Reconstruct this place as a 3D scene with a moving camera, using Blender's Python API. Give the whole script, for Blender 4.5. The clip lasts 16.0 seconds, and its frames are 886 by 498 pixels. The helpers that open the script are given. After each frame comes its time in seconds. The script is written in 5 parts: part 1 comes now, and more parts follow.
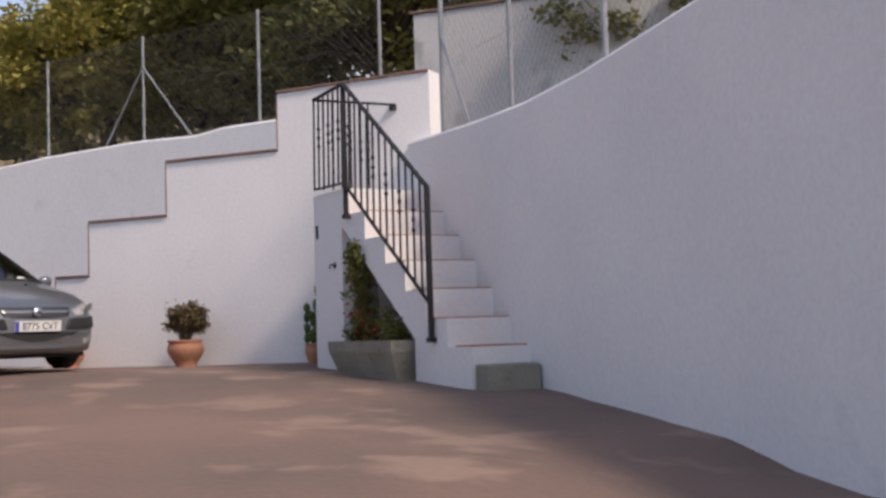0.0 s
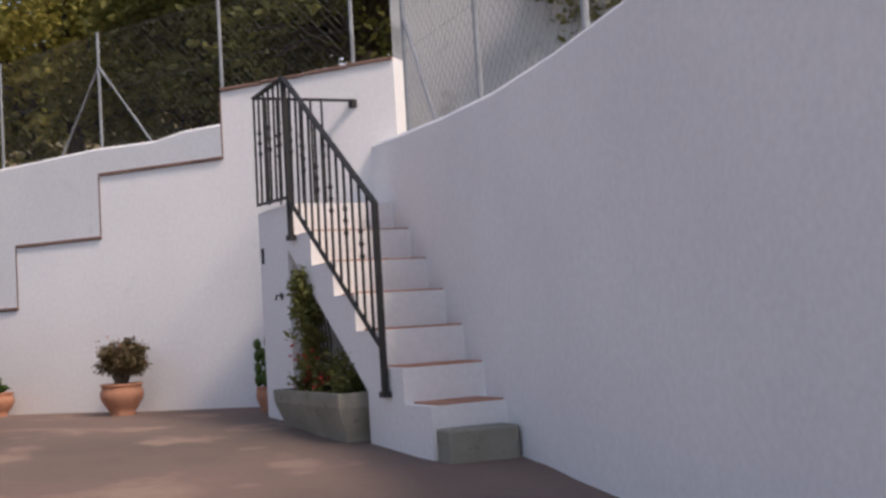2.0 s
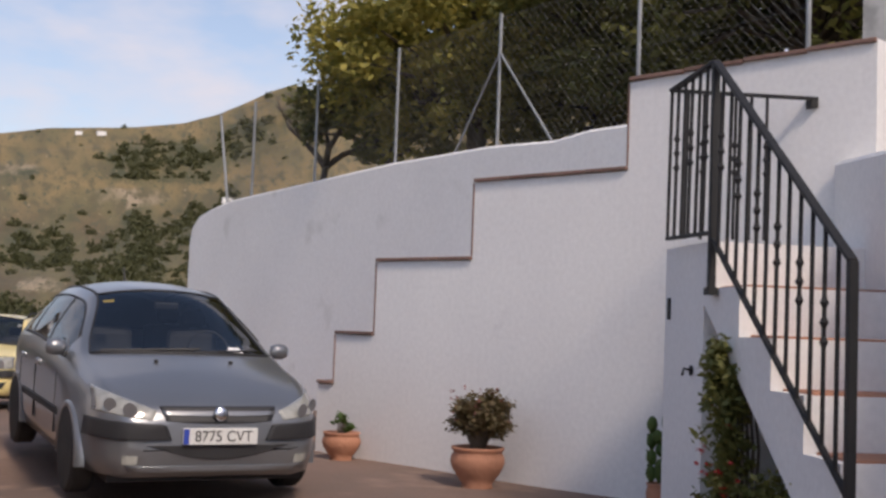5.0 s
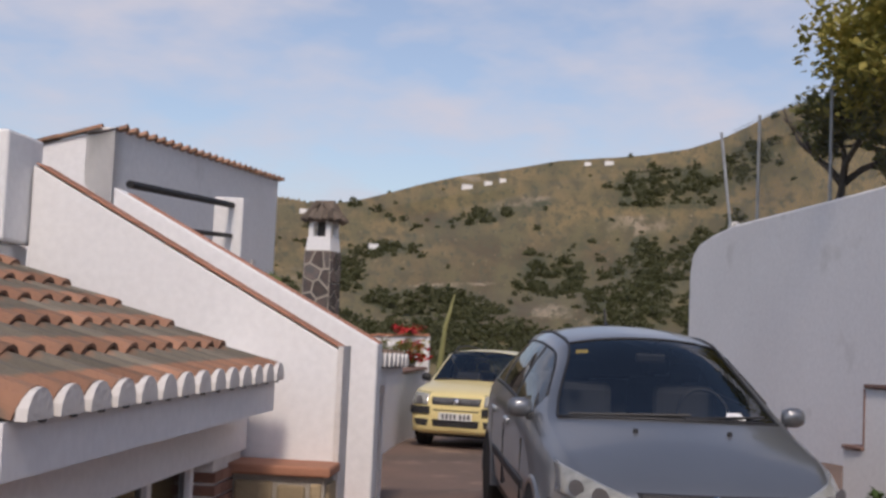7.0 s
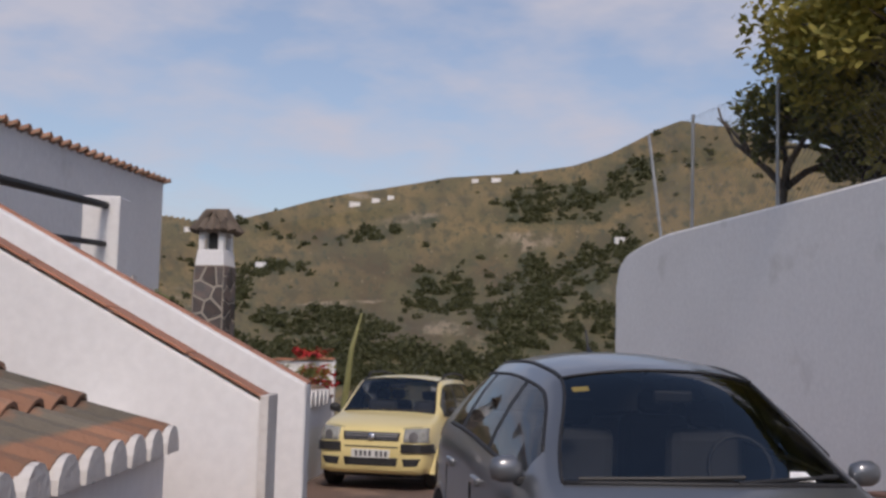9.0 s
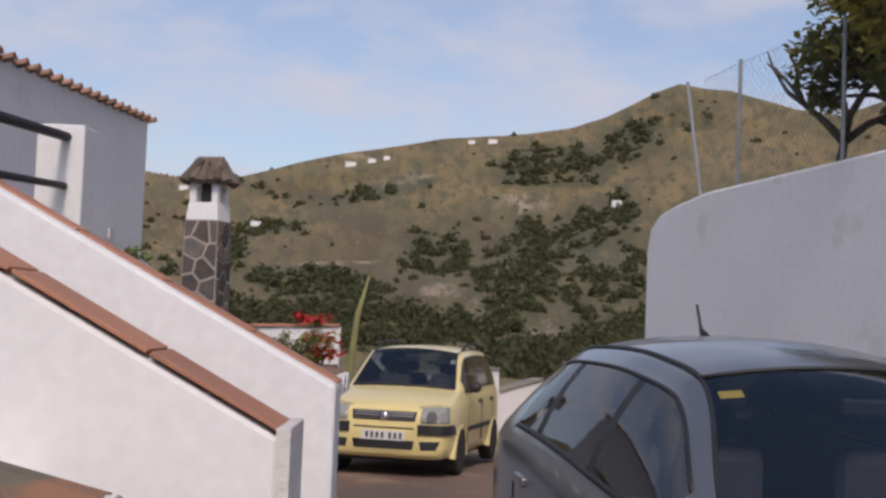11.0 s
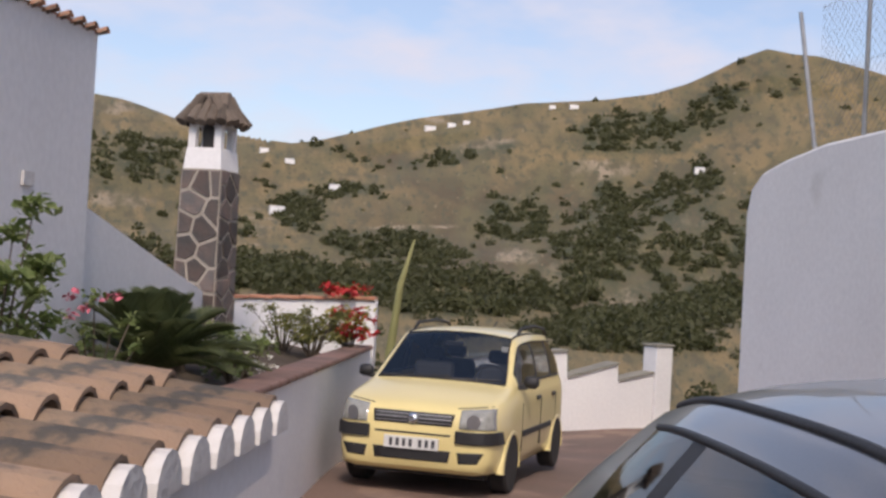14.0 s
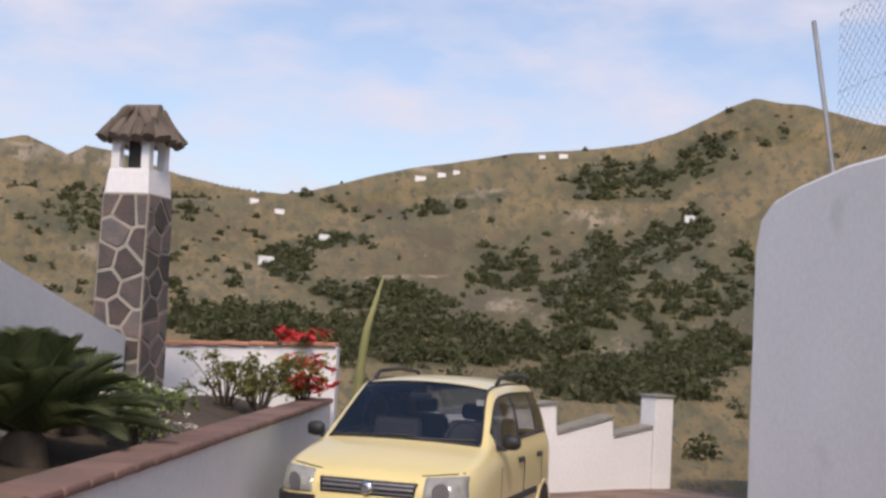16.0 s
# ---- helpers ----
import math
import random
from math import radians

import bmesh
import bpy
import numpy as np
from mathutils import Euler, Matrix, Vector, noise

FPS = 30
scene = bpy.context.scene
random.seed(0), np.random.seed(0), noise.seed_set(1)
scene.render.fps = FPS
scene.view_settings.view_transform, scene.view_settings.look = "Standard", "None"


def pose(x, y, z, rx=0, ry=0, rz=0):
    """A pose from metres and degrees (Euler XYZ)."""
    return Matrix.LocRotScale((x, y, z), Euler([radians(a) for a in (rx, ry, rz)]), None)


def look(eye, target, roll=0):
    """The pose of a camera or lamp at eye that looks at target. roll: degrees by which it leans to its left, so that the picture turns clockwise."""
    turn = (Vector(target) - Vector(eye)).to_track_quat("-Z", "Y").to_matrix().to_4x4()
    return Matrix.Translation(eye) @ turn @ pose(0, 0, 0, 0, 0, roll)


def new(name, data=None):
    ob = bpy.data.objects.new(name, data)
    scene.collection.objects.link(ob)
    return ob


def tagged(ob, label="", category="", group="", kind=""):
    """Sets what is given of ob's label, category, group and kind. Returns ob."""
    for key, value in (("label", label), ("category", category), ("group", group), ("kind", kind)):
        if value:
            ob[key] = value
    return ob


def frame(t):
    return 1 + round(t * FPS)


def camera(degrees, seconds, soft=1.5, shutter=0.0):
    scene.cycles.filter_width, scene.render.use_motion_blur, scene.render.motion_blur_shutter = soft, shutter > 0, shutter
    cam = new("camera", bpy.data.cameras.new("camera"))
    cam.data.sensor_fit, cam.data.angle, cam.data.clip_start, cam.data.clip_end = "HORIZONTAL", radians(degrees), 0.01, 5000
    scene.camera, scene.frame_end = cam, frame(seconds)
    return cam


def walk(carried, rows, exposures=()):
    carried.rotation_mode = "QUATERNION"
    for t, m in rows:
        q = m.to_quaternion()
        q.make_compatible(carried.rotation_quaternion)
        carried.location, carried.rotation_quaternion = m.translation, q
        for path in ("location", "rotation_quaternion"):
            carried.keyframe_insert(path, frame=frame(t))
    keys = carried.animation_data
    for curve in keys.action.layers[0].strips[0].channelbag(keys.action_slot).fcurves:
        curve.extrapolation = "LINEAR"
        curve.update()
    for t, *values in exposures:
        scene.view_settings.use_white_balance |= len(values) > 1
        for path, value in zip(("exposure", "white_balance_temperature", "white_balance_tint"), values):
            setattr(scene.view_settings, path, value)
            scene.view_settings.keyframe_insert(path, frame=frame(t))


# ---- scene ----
from mathutils.bvhtree import BVHTree

cam = camera(40.0, 16.0, 2.8)
PATH = [
    (0, (0.082, 1.083, 1.021), (0.008, 3.077, 1.151), -1.9),
    (0.5, (0.212, 1.603, 1.118), (0.152, 3.597, 1.251), -2.8),
    (1, (0.337, 2.134, 1.177), (0.148, 4.122, 1.281), -2.6),
    (1.5, (0.362, 2.637, 1.313), (0.14, 4.622, 1.418), -1.9),
    (2, (0.533, 3.085, 1.383), (0.406, 5.077, 1.501), -3.5),
    (2.5, (0.584, 3.441, 1.351), (0.413, 5.432, 1.436), -2.1),
    (3, (0.496, 3.916, 1.496), (0.213, 5.894, 1.585), -2.1),
    (3.5, (0.492, 4.415, 1.59), (0.084, 6.369, 1.716), -2.0),
    (4, (0.341, 4.941, 1.637), (-0.214, 6.859, 1.764), -1.9),
    (4.2, (0.25, 5.105, 1.689), (-0.352, 7.008, 1.815), -0.6),
    (6.3, (-0.449, 6.857, 1.981), (-1.68, 8.428, 2.109), -0.1),
    (6.5, (-0.559, 6.979, 1.991), (-1.885, 8.47, 2.118), -0.3),
    (7, (-0.861, 7.211, 2.033), (-2.31, 8.583, 2.167), 2.5),
    (7.5, (-1.161, 7.453, 2.035), (-2.664, 8.766, 2.173), 1.0),
    (8, (-1.513, 7.702, 2.092), (-3.05, 8.972, 2.249), 2.4),
    (8.5, (-1.98, 7.987, 2.104), (-3.385, 9.401, 2.267), 3.3),
    (9, (-2.392, 8.293, 2.091), (-3.707, 9.79, 2.26), 1.6),
    (11.5, (-3.948, 9.714, 2.213), (-5.26, 11.221, 2.29), 2.1),
    (12, (-4.169, 10.128, 2.263), (-5.506, 11.613, 2.331), -0.2),
    (12.5, (-4.406, 10.45, 2.262), (-5.781, 11.901, 2.318), 1.0),
    (13, (-4.663, 10.824, 2.296), (-6.084, 12.231, 2.346), -0.6),
    (13.5, (-4.949, 11.145, 2.263), (-6.435, 12.482, 2.317), 1.7),
    (14, (-5.23, 11.473, 2.25), (-6.635, 12.896, 2.293), 3.2),
    (14.5, (-5.424, 11.867, 2.274), (-6.746, 13.366, 2.338), 2.1),
    (15, (-5.714, 12.136, 2.317), (-7.109, 13.567, 2.388), 2.3),
    (15.5, (-6.059, 12.42, 2.286), (-7.443, 13.863, 2.351), 3.6),
    (16, (-6.22, 12.767, 2.184), (-7.615, 14.195, 2.31), 2.9),
]
walk(cam, [(t, look(eye, target, roll)) for t, eye, target, roll in PATH], [(0, 0.58, 7550, 18), (4.2, 0.44, 7500, 17), (6.5, 0.12, 7150, 16), (9, -0.14, 7000, 16), (11.5, 0.12, 7000, 17), (13, 0.34, 7050, 17), (16, 0.38, 7100, 17)])

# ---- light ----
SUN_AZ, SUN_EL = radians(133.0), radians(46)      # compass angle from +y, clockwise
world = bpy.data.worlds.new("sky")
scene.world = world
world.use_nodes = True
wn = world.node_tree
sky = wn.nodes.new("ShaderNodeTexSky")
sky.sky_type, sky.sun_disc = "NISHITA", False
sky.sun_elevation, sky.sun_rotation = SUN_EL, SUN_AZ
sky.air_density, sky.dust_density, sky.ozone_density, sky.altitude = 1.0, 2.2, 3.2, 300
wn.nodes["Background"].inputs[1].default_value = 0.14
wn.links.new(sky.outputs[0], wn.nodes["Background"].inputs[0])
sun = new("sun", bpy.data.lights.new("sun", "SUN"))
sun.data.energy, sun.data.angle, sun.data.color = 1.75, radians(8.0), (1.0, 0.93, 0.84)
sun.matrix_world = look((0, 0, 60), (-math.sin(SUN_AZ) * math.cos(SUN_EL) * 10, -math.cos(SUN_AZ) * math.cos(SUN_EL) * 10, 60 - math.sin(SUN_EL) * 10))


# ---- materials ----
def mat(name, colour, colour2=None, scale=3.0, fine=40.0, rough=0.8, bump=0.2, metal=0.0, per=0.0, coat=0.0, third=None, spot=0.62):
    """A surface of two colours in large patches, with fine grain and relief; per: how far single pieces differ; third: stains."""
    m = bpy.data.materials.new(name)
    m.use_nodes = True
    t = m.node_tree
    b = t.nodes["Principled BSDF"]
    b.inputs["Roughness"].default_value, b.inputs["Metallic"].default_value = rough, metal
    b.inputs["Coat Weight"].default_value = coat
    co = t.nodes.new("ShaderNodeTexCoord")
    big, small = t.nodes.new("ShaderNodeTexNoise"), t.nodes.new("ShaderNodeTexNoise")
    big.inputs["Scale"].default_value, small.inputs["Scale"].default_value = scale, fine
    big.inputs["Detail"].default_value, small.inputs["Detail"].default_value = 5, 4
    for n in (big, small):
        t.links.new(co.outputs["Object"], n.inputs["Vector"])
    ramp = t.nodes.new("ShaderNodeMapRange")
    ramp.inputs[1].default_value, ramp.inputs[2].default_value = 0.35, 0.68
    t.links.new(big.outputs[0], ramp.inputs[0])
    mix = t.nodes.new("ShaderNodeMix")
    mix.data_type = "RGBA"
    c2 = colour2 or tuple(c * 0.82 for c in colour)
    mix.inputs[6].default_value, mix.inputs[7].default_value = (*colour, 1), (*c2, 1)
    t.links.new(ramp.outputs[0], mix.inputs[0])
    last = mix.outputs[2]
    if third:
        st = t.nodes.new("ShaderNodeTexNoise")
        st.inputs["Scale"].default_value, st.inputs["Detail"].default_value = scale * 2.7, 8
        t.links.new(co.outputs["Object"], st.inputs["Vector"])
        sr = t.nodes.new("ShaderNodeMapRange")
        sr.inputs[1].default_value, sr.inputs[2].default_value = spot, spot + 0.1
        t.links.new(st.outputs[0], sr.inputs[0])
        m3 = t.nodes.new("ShaderNodeMix")
        m3.data_type = "RGBA"
        m3.inputs[7].default_value = (*third, 1)
        t.links.new(sr.outputs[0], m3.inputs[0])
        t.links.new(last, m3.inputs[6])
        last = m3.outputs[2]
    hs = t.nodes.new("ShaderNodeHueSaturation")
    t.links.new(last, hs.inputs["Color"])
    gr = t.nodes.new("ShaderNodeMapRange")
    gr.inputs[3].default_value, gr.inputs[4].default_value = 0.9, 1.1
    t.links.new(small.outputs[0], gr.inputs[0])
    value = gr.outputs[0]
    if per:
        oi = t.nodes.new("ShaderNodeObjectInfo")
        pr = t.nodes.new("ShaderNodeMapRange")
        pr.inputs[3].default_value, pr.inputs[4].default_value = 1 - per, 1 + per
        t.links.new(oi.outputs["Random"], pr.inputs[0])
        mu = t.nodes.new("ShaderNodeMath")
        mu.operation = "MULTIPLY"
        t.links.new(value, mu.inputs[0])
        t.links.new(pr.outputs[0], mu.inputs[1])
        value = mu.outputs[0]
    t.links.new(value, hs.inputs["Value"])
    t.links.new(hs.outputs[0], b.inputs["Base Color"])
    if bump:
        bu = t.nodes.new("ShaderNodeBump")
        bu.inputs["Strength"].default_value, bu.inputs["Distance"].default_value = bump, 0.02
        t.links.new(small.outputs[0], bu.inputs["Height"])
        t.links.new(bu.outputs[0], b.inputs["Normal"])
    return m


def leafy(name, colour, colour2, colour3=None):
    """Leaves that differ one by one and let some light through."""
    m = mat(name, colour, colour2, scale=0.6, fine=9, rough=0.6, bump=0)
    t = m.node_tree
    b = t.nodes["Principled BSDF"]
    g = t.nodes.new("ShaderNodeNewGeometry")
    mix = t.nodes.new("ShaderNodeMix")
    mix.data_type = "RGBA"
    mix.inputs[7].default_value = (*(colour3 or colour2), 1)
    src = b.inputs["Base Color"].links[0].from_socket
    mr = t.nodes.new("ShaderNodeMapRange")
    mr.inputs[4].default_value = 0.7
    t.links.new(g.outputs["Random Per Island"], mr.inputs[0])
    t.links.new(mr.outputs[0], mix.inputs[0])
    t.links.new(src, mix.inputs[6])
    t.links.new(mix.outputs[2], b.inputs["Base Color"])
    tr = t.nodes.new("ShaderNodeBsdfTranslucent")
    t.links.new(mix.outputs[2], tr.inputs[0])
    ms = t.nodes.new("ShaderNodeMixShader")
    ms.inputs[0].default_value = 0.42
    t.links.new(b.outputs[0], ms.inputs[1])
    t.links.new(tr.outputs[0], ms.inputs[2])
    t.links.new(ms.outputs[0], t.nodes["Material Output"].inputs[0])
    return m


def glassy(name, tint=(0.55, 0.6, 0.6), ior=1.5):
    m = bpy.data.materials.new(name)
    m.use_nodes = True
    t = m.node_tree
    gl, tp, ms, fr = (t.nodes.new(k) for k in ("ShaderNodeBsdfGlossy", "ShaderNodeBsdfTransparent", "ShaderNodeMixShader", "ShaderNodeFresnel"))
    gl.inputs["Roughness"].default_value = 0.03
    tp.inputs[0].default_value = (*tint, 1)
    fr.inputs[0].default_value = ior
    t.links.new(fr.outputs[0], ms.inputs[0])
    t.links.new(tp.outputs[0], ms.inputs[1])
    t.links.new(gl.outputs[0], ms.inputs[2])
    t.links.new(ms.outputs[0], t.nodes["Material Output"].inputs[0])
    return m


PLASTER = mat("white_plaster", (0.80, 0.79, 0.78), (0.74, 0.73, 0.73), 0.7, 26, 0.85, 0.012, third=(0.71, 0.70, 0.70), spot=0.66)
PLASTER_OLD = mat("worn_plaster", (0.82, 0.81, 0.80), (0.77, 0.76, 0.75), 0.5, 18, 0.88, 0.04, third=(0.69, 0.68, 0.66), spot=0.64)
# Grey in place of white plaster: shade of overhanging trees put into the colour.
SHADED_PLASTER = mat("shaded_plaster_grey", (0.52, 0.52, 0.51), (0.42, 0.42, 0.415), 0.8, 20, 0.9, 0.1, third=(0.34, 0.34, 0.33), spot=0.6)
CONCRETE = mat("red_concrete", (0.215, 0.140, 0.108), (0.135, 0.098, 0.080), 0.55, 22, 0.9, 0.4, third=(0.275, 0.19, 0.145), spot=0.56)
TERRA = mat("terracotta", (0.47, 0.215, 0.13), (0.38, 0.18, 0.115), 2.0, 30, 0.8, 0.3, per=0.15)
COPING = mat("terracotta_coping", (0.24, 0.135, 0.105), (0.16, 0.105, 0.085), 2.0, 25, 0.85, 0.4, per=0.2)
TILE = mat("roof_tile", (0.36, 0.175, 0.105), (0.235, 0.16, 0.11), 2.2, 30, 0.9, 0.6, per=0.4, third=(0.175, 0.15, 0.115), spot=0.49)
TILE_OLD = mat("old_roof_tile", (0.30, 0.195, 0.13), (0.20, 0.15, 0.105), 3.0, 26, 0.95, 0.7, per=0.4, third=(0.10, 0.088, 0.075), spot=0.53)
CAPTILE = mat("sooty_tile", (0.17, 0.13, 0.10), (0.11, 0.088, 0.07), 5.0, 30, 0.95, 0.6, per=0.45)
MORTAR = mat("lime_mortar", (0.72, 0.69, 0.66), (0.58, 0.54, 0.50), 3, 40, 0.9, 0.5)
STONE = mat("concrete_stone", (0.30, 0.28, 0.23), (0.22, 0.21, 0.175), 3, 45, 0.95, 0.6, third=(0.15, 0.15, 0.11), spot=0.6)
DARKSTONE = mat("dark_stone", (0.095, 0.088, 0.085), (0.15, 0.11, 0.095), 6, 25, 0.9, 0.6, per=0.45)
TANSTONE = mat("tan_stone", (0.36, 0.27, 0.16), (0.25, 0.20, 0.13), 3, 30, 0.9, 0.5, per=0.35)
JOINT = mat("stone_joint", (0.40, 0.355, 0.30), None, 4, 40, 0.95, 0.5)
IRON = mat("black_iron", (0.010, 0.010, 0.011), None, 4, 60, 0.65, 0.1)
WIRE = mat("fence_wire", (0.16, 0.165, 0.17), None, 5, 50, 0.6, 0)
ZINC = mat("galvanised_steel", (0.34, 0.35, 0.36), (0.26, 0.27, 0.28), 5, 50, 0.5, 0.1, metal=0.6)
BRICK = mat("brown_brick", (0.26, 0.13, 0.09), (0.20, 0.11, 0.08), 3, 40, 0.9, 0.4, per=0.25)
WOOD = mat("brown_wood", (0.16, 0.08, 0.045), (0.11, 0.055, 0.03), 3, 30, 0.6, 0.2)
BARK = mat("bark", (0.13, 0.10, 0.075), (0.08, 0.065, 0.05), 4, 30, 0.95, 0.6)
SOIL = mat("soil", (0.09, 0.065, 0.045), (0.06, 0.045, 0.03), 4, 30, 1.0, 0.6)
LEAF = leafy("leaf_green", (0.290, 0.281, 0.070), (0.184, 0.194, 0.054), (0.485, 0.388, 0.098))
LEAF_DARK = leafy("leaf_dark", (0.160, 0.173, 0.056), (0.104, 0.128, 0.041), (0.281, 0.254, 0.075))
LEAF_FRESH = leafy("leaf_fresh", (0.07, 0.14, 0.03), (0.04, 0.09, 0.02), (0.13, 0.19, 0.05))
LEAF_PALM = leafy("leaf_palm", (0.10, 0.13, 0.05), (0.07, 0.095, 0.035), (0.17, 0.19, 0.09))
STALK = mat("pale_stalk", (0.26, 0.25, 0.10), (0.19, 0.19, 0.07), 3, 30, 0.7, 0.1)
LEAF_LIGHT = leafy("leaf_light", (0.16, 0.22, 0.06), (0.10, 0.15, 0.04), (0.30, 0.34, 0.14))
LEAF_BROWN = leafy("leaf_brown", (0.138, 0.115, 0.052), (0.092, 0.086, 0.040), (0.218, 0.138, 0.075))
SCRUB = leafy("scrub", (0.082, 0.086, 0.031), (0.064, 0.070, 0.026), (0.105, 0.102, 0.040))
RED = mat("red_petal", (0.50, 0.018, 0.015), (0.36, 0.018, 0.018), 5, 30, 0.6, 0)
WHITE = mat("white_petal", (0.75, 0.74, 0.66), None, 5, 30, 0.6, 0)
PINK_DULL = mat("dull_pink_petal", (0.30, 0.11, 0.09), None, 5, 30, 0.7, 0)
PINK = mat("pink_petal", (0.72, 0.18, 0.24), None, 5, 30, 0.6, 0)
SILVER = mat("grey_car_paint", (0.20, 0.21, 0.225), (0.18, 0.19, 0.205), 1, 200, 0.28, 0.0, metal=0.55, coat=0.6)
YELLOW = mat("pale_yellow_paint", (0.80, 0.67, 0.31), (0.76, 0.63, 0.29), 1, 200, 0.3, 0.0, coat=0.6)
BLACKP = mat("black_plastic", (0.022, 0.022, 0.024), None, 4, 90, 0.55, 0.1)
RUBBER = mat("tyre_rubber", (0.02, 0.02, 0.02), (0.035, 0.032, 0.03), 6, 60, 0.85, 0.2)
RIM = mat("rim_alloy", (0.32, 0.32, 0.33), None, 5, 60, 0.4, 0.0, metal=0.7)
CHROME = mat("chrome", (0.75, 0.75, 0.76), None, 4, 50, 0.12, 0, metal=1)
LAMPG = mat("headlight_glass", (0.34, 0.34, 0.31), (0.24, 0.24, 0.22), 14, 60, 0.08, 0, coat=1.0)
SEAT = mat("seat_cloth", (0.075, 0.077, 0.085), None, 4, 80, 0.95, 0.2)
PLATE = mat("plate_white", (0.72, 0.72, 0.70), None, 6, 60, 0.4, 0)
BLUE = mat("plate_blue", (0.03, 0.07, 0.4), None, 6, 60, 0.4, 0)
PAPER = mat("paper", (0.85, 0.85, 0.85), None, 8, 60, 0.8, 0)
NOTE = mat("yellow_note", (0.75, 0.55, 0.12), None, 8, 60, 0.8, 0)
GLASS = glassy("car_glass", (0.60, 0.63, 0.65), 2.0)
PANE = glassy("window_glass", (0.3, 0.33, 0.33))
# Near-black colour in place of the unlit porch interior; the flue core shares it.
DARK_FILL = mat("dark_fill", (0.05, 0.048, 0.045), None, 2, 30, 0.9, 0)
AMBER = mat("amber_lens", (0.6, 0.12, 0.01), None, 5, 30, 0.2, 0)


# ---- building helpers ----
def thing(name, label, category, m=None, group="", kind=""):
    ob = tagged(new(name), label, category, group, kind)
    ob.matrix_world = m or Matrix()
    return ob


def mesh_of(name, bm, material, smooth=False):
    me = bpy.data.meshes.new(name)
    bmesh.ops.recalc_face_normals(bm, faces=bm.faces)
    bm.to_mesh(me)
    bm.free()
    for k in material if isinstance(material, (list, tuple)) else (material,):
        me.materials.append(k)
    if smooth:
        me.shade_smooth()
    return me


def part(name, bm, material, parent, label="", smooth=False):
    ob = new(name, mesh_of(name, bm, material, smooth))
    ob.parent = parent
    if label:
        ob["label"] = label
    return ob


def solid(name, bm, material, label, category, m=None, kind="", group="", smooth=False):
    ob = tagged(new(name, mesh_of(name, bm, material, smooth)), label, category, group, kind)
    ob.matrix_world = m or Matrix()
    return ob


def piece(name, mesh, parent, m):
    ob = new(name, mesh)
    ob.parent = parent
    ob.matrix_basis = m
    return ob


def box(bm, x0, x1, y0, y1, z0, z1, bevel=0.0):
    vs = [bm.verts.new((x, y, z)) for z in (z0, z1) for y in (y0, y1) for x in (x0, x1)]
    fs = [bm.faces.new([vs[i] for i in f]) for f in ((0, 2, 3, 1), (4, 5, 7, 6), (0, 1, 5, 4), (1, 3, 7, 5), (3, 2, 6, 7), (2, 0, 4, 6))]
    if bevel:
        bmesh.ops.bevel(bm, geom=list({e for f in fs for e in f.edges}), offset=bevel, segments=2, affect="EDGES", profile=0.5)
    return bm


def B():
    return bmesh.new()


def prism(bm, outline, a, b, bevel=0.0):
    """An outline of points, swept along the vector b - a (both added to each point)."""
    a, b = Vector(a), Vector(b)
    lo, hi = ([bm.verts.new(Vector(p) + s) for p in outline] for s in (a, b))
    n = len(outline)
    fs = [bm.faces.new(lo[::-1]), bm.faces.new(hi)] + [bm.faces.new((lo[i], lo[(i + 1) % n], hi[(i + 1) % n], hi[i])) for i in range(n)]
    if bevel:
        bmesh.ops.bevel(bm, geom=list({e for f in fs for e in f.edges}), offset=bevel, segments=2, affect="EDGES", profile=0.5)
    return bm


def rod(bm, p, q, r, n=8, r2=None):
    p, q = Vector(p), Vector(q)
    t = (q - p).to_track_quat("Z", "Y").to_matrix()
    r2 = r if r2 is None else r2
    lo, hi = ([bm.verts.new(c + t @ Vector((s * math.cos(k * math.tau / n), s * math.sin(k * math.tau / n), 0))) for k in range(n)] for c, s in ((p, r), (q, r2)))
    bm.faces.new(lo[::-1])
    bm.faces.new(hi)
    for k in range(n):
        bm.faces.new((lo[k], lo[(k + 1) % n], hi[(k + 1) % n], hi[k]))
    return bm


def lathe(bm, profile, n=28, c=(0, 0, 0), rough=0.0):
    rings = [[bm.verts.new((c[0] + r * math.cos(k * math.tau / n), c[1] + r * math.sin(k * math.tau / n), c[2] + z)) for k in range(n)] for r, z in profile]
    for a, b in zip(rings, rings[1:]):
        for k in range(n):
            bm.faces.new((a[k], a[(k + 1) % n], b[(k + 1) % n], b[k]))
    bm.faces.new(rings[0][::-1])
    bm.faces.new(rings[-1])
    return bm


def loft(bm, rings, closed=True, caps=True):
    rows = [[bm.verts.new(p) for p in ring] for ring in rings]
    n = len(rings[0])
    for a, b in zip(rows, rows[1:]):
        for k in range(n if closed else n - 1):
            bm.faces.new((a[k], a[(k + 1) % n], b[(k + 1) % n], b[k]))
    if caps and closed:
        bm.faces.new(rows[0][::-1])
        bm.faces.new(rows[-1])
    return bm


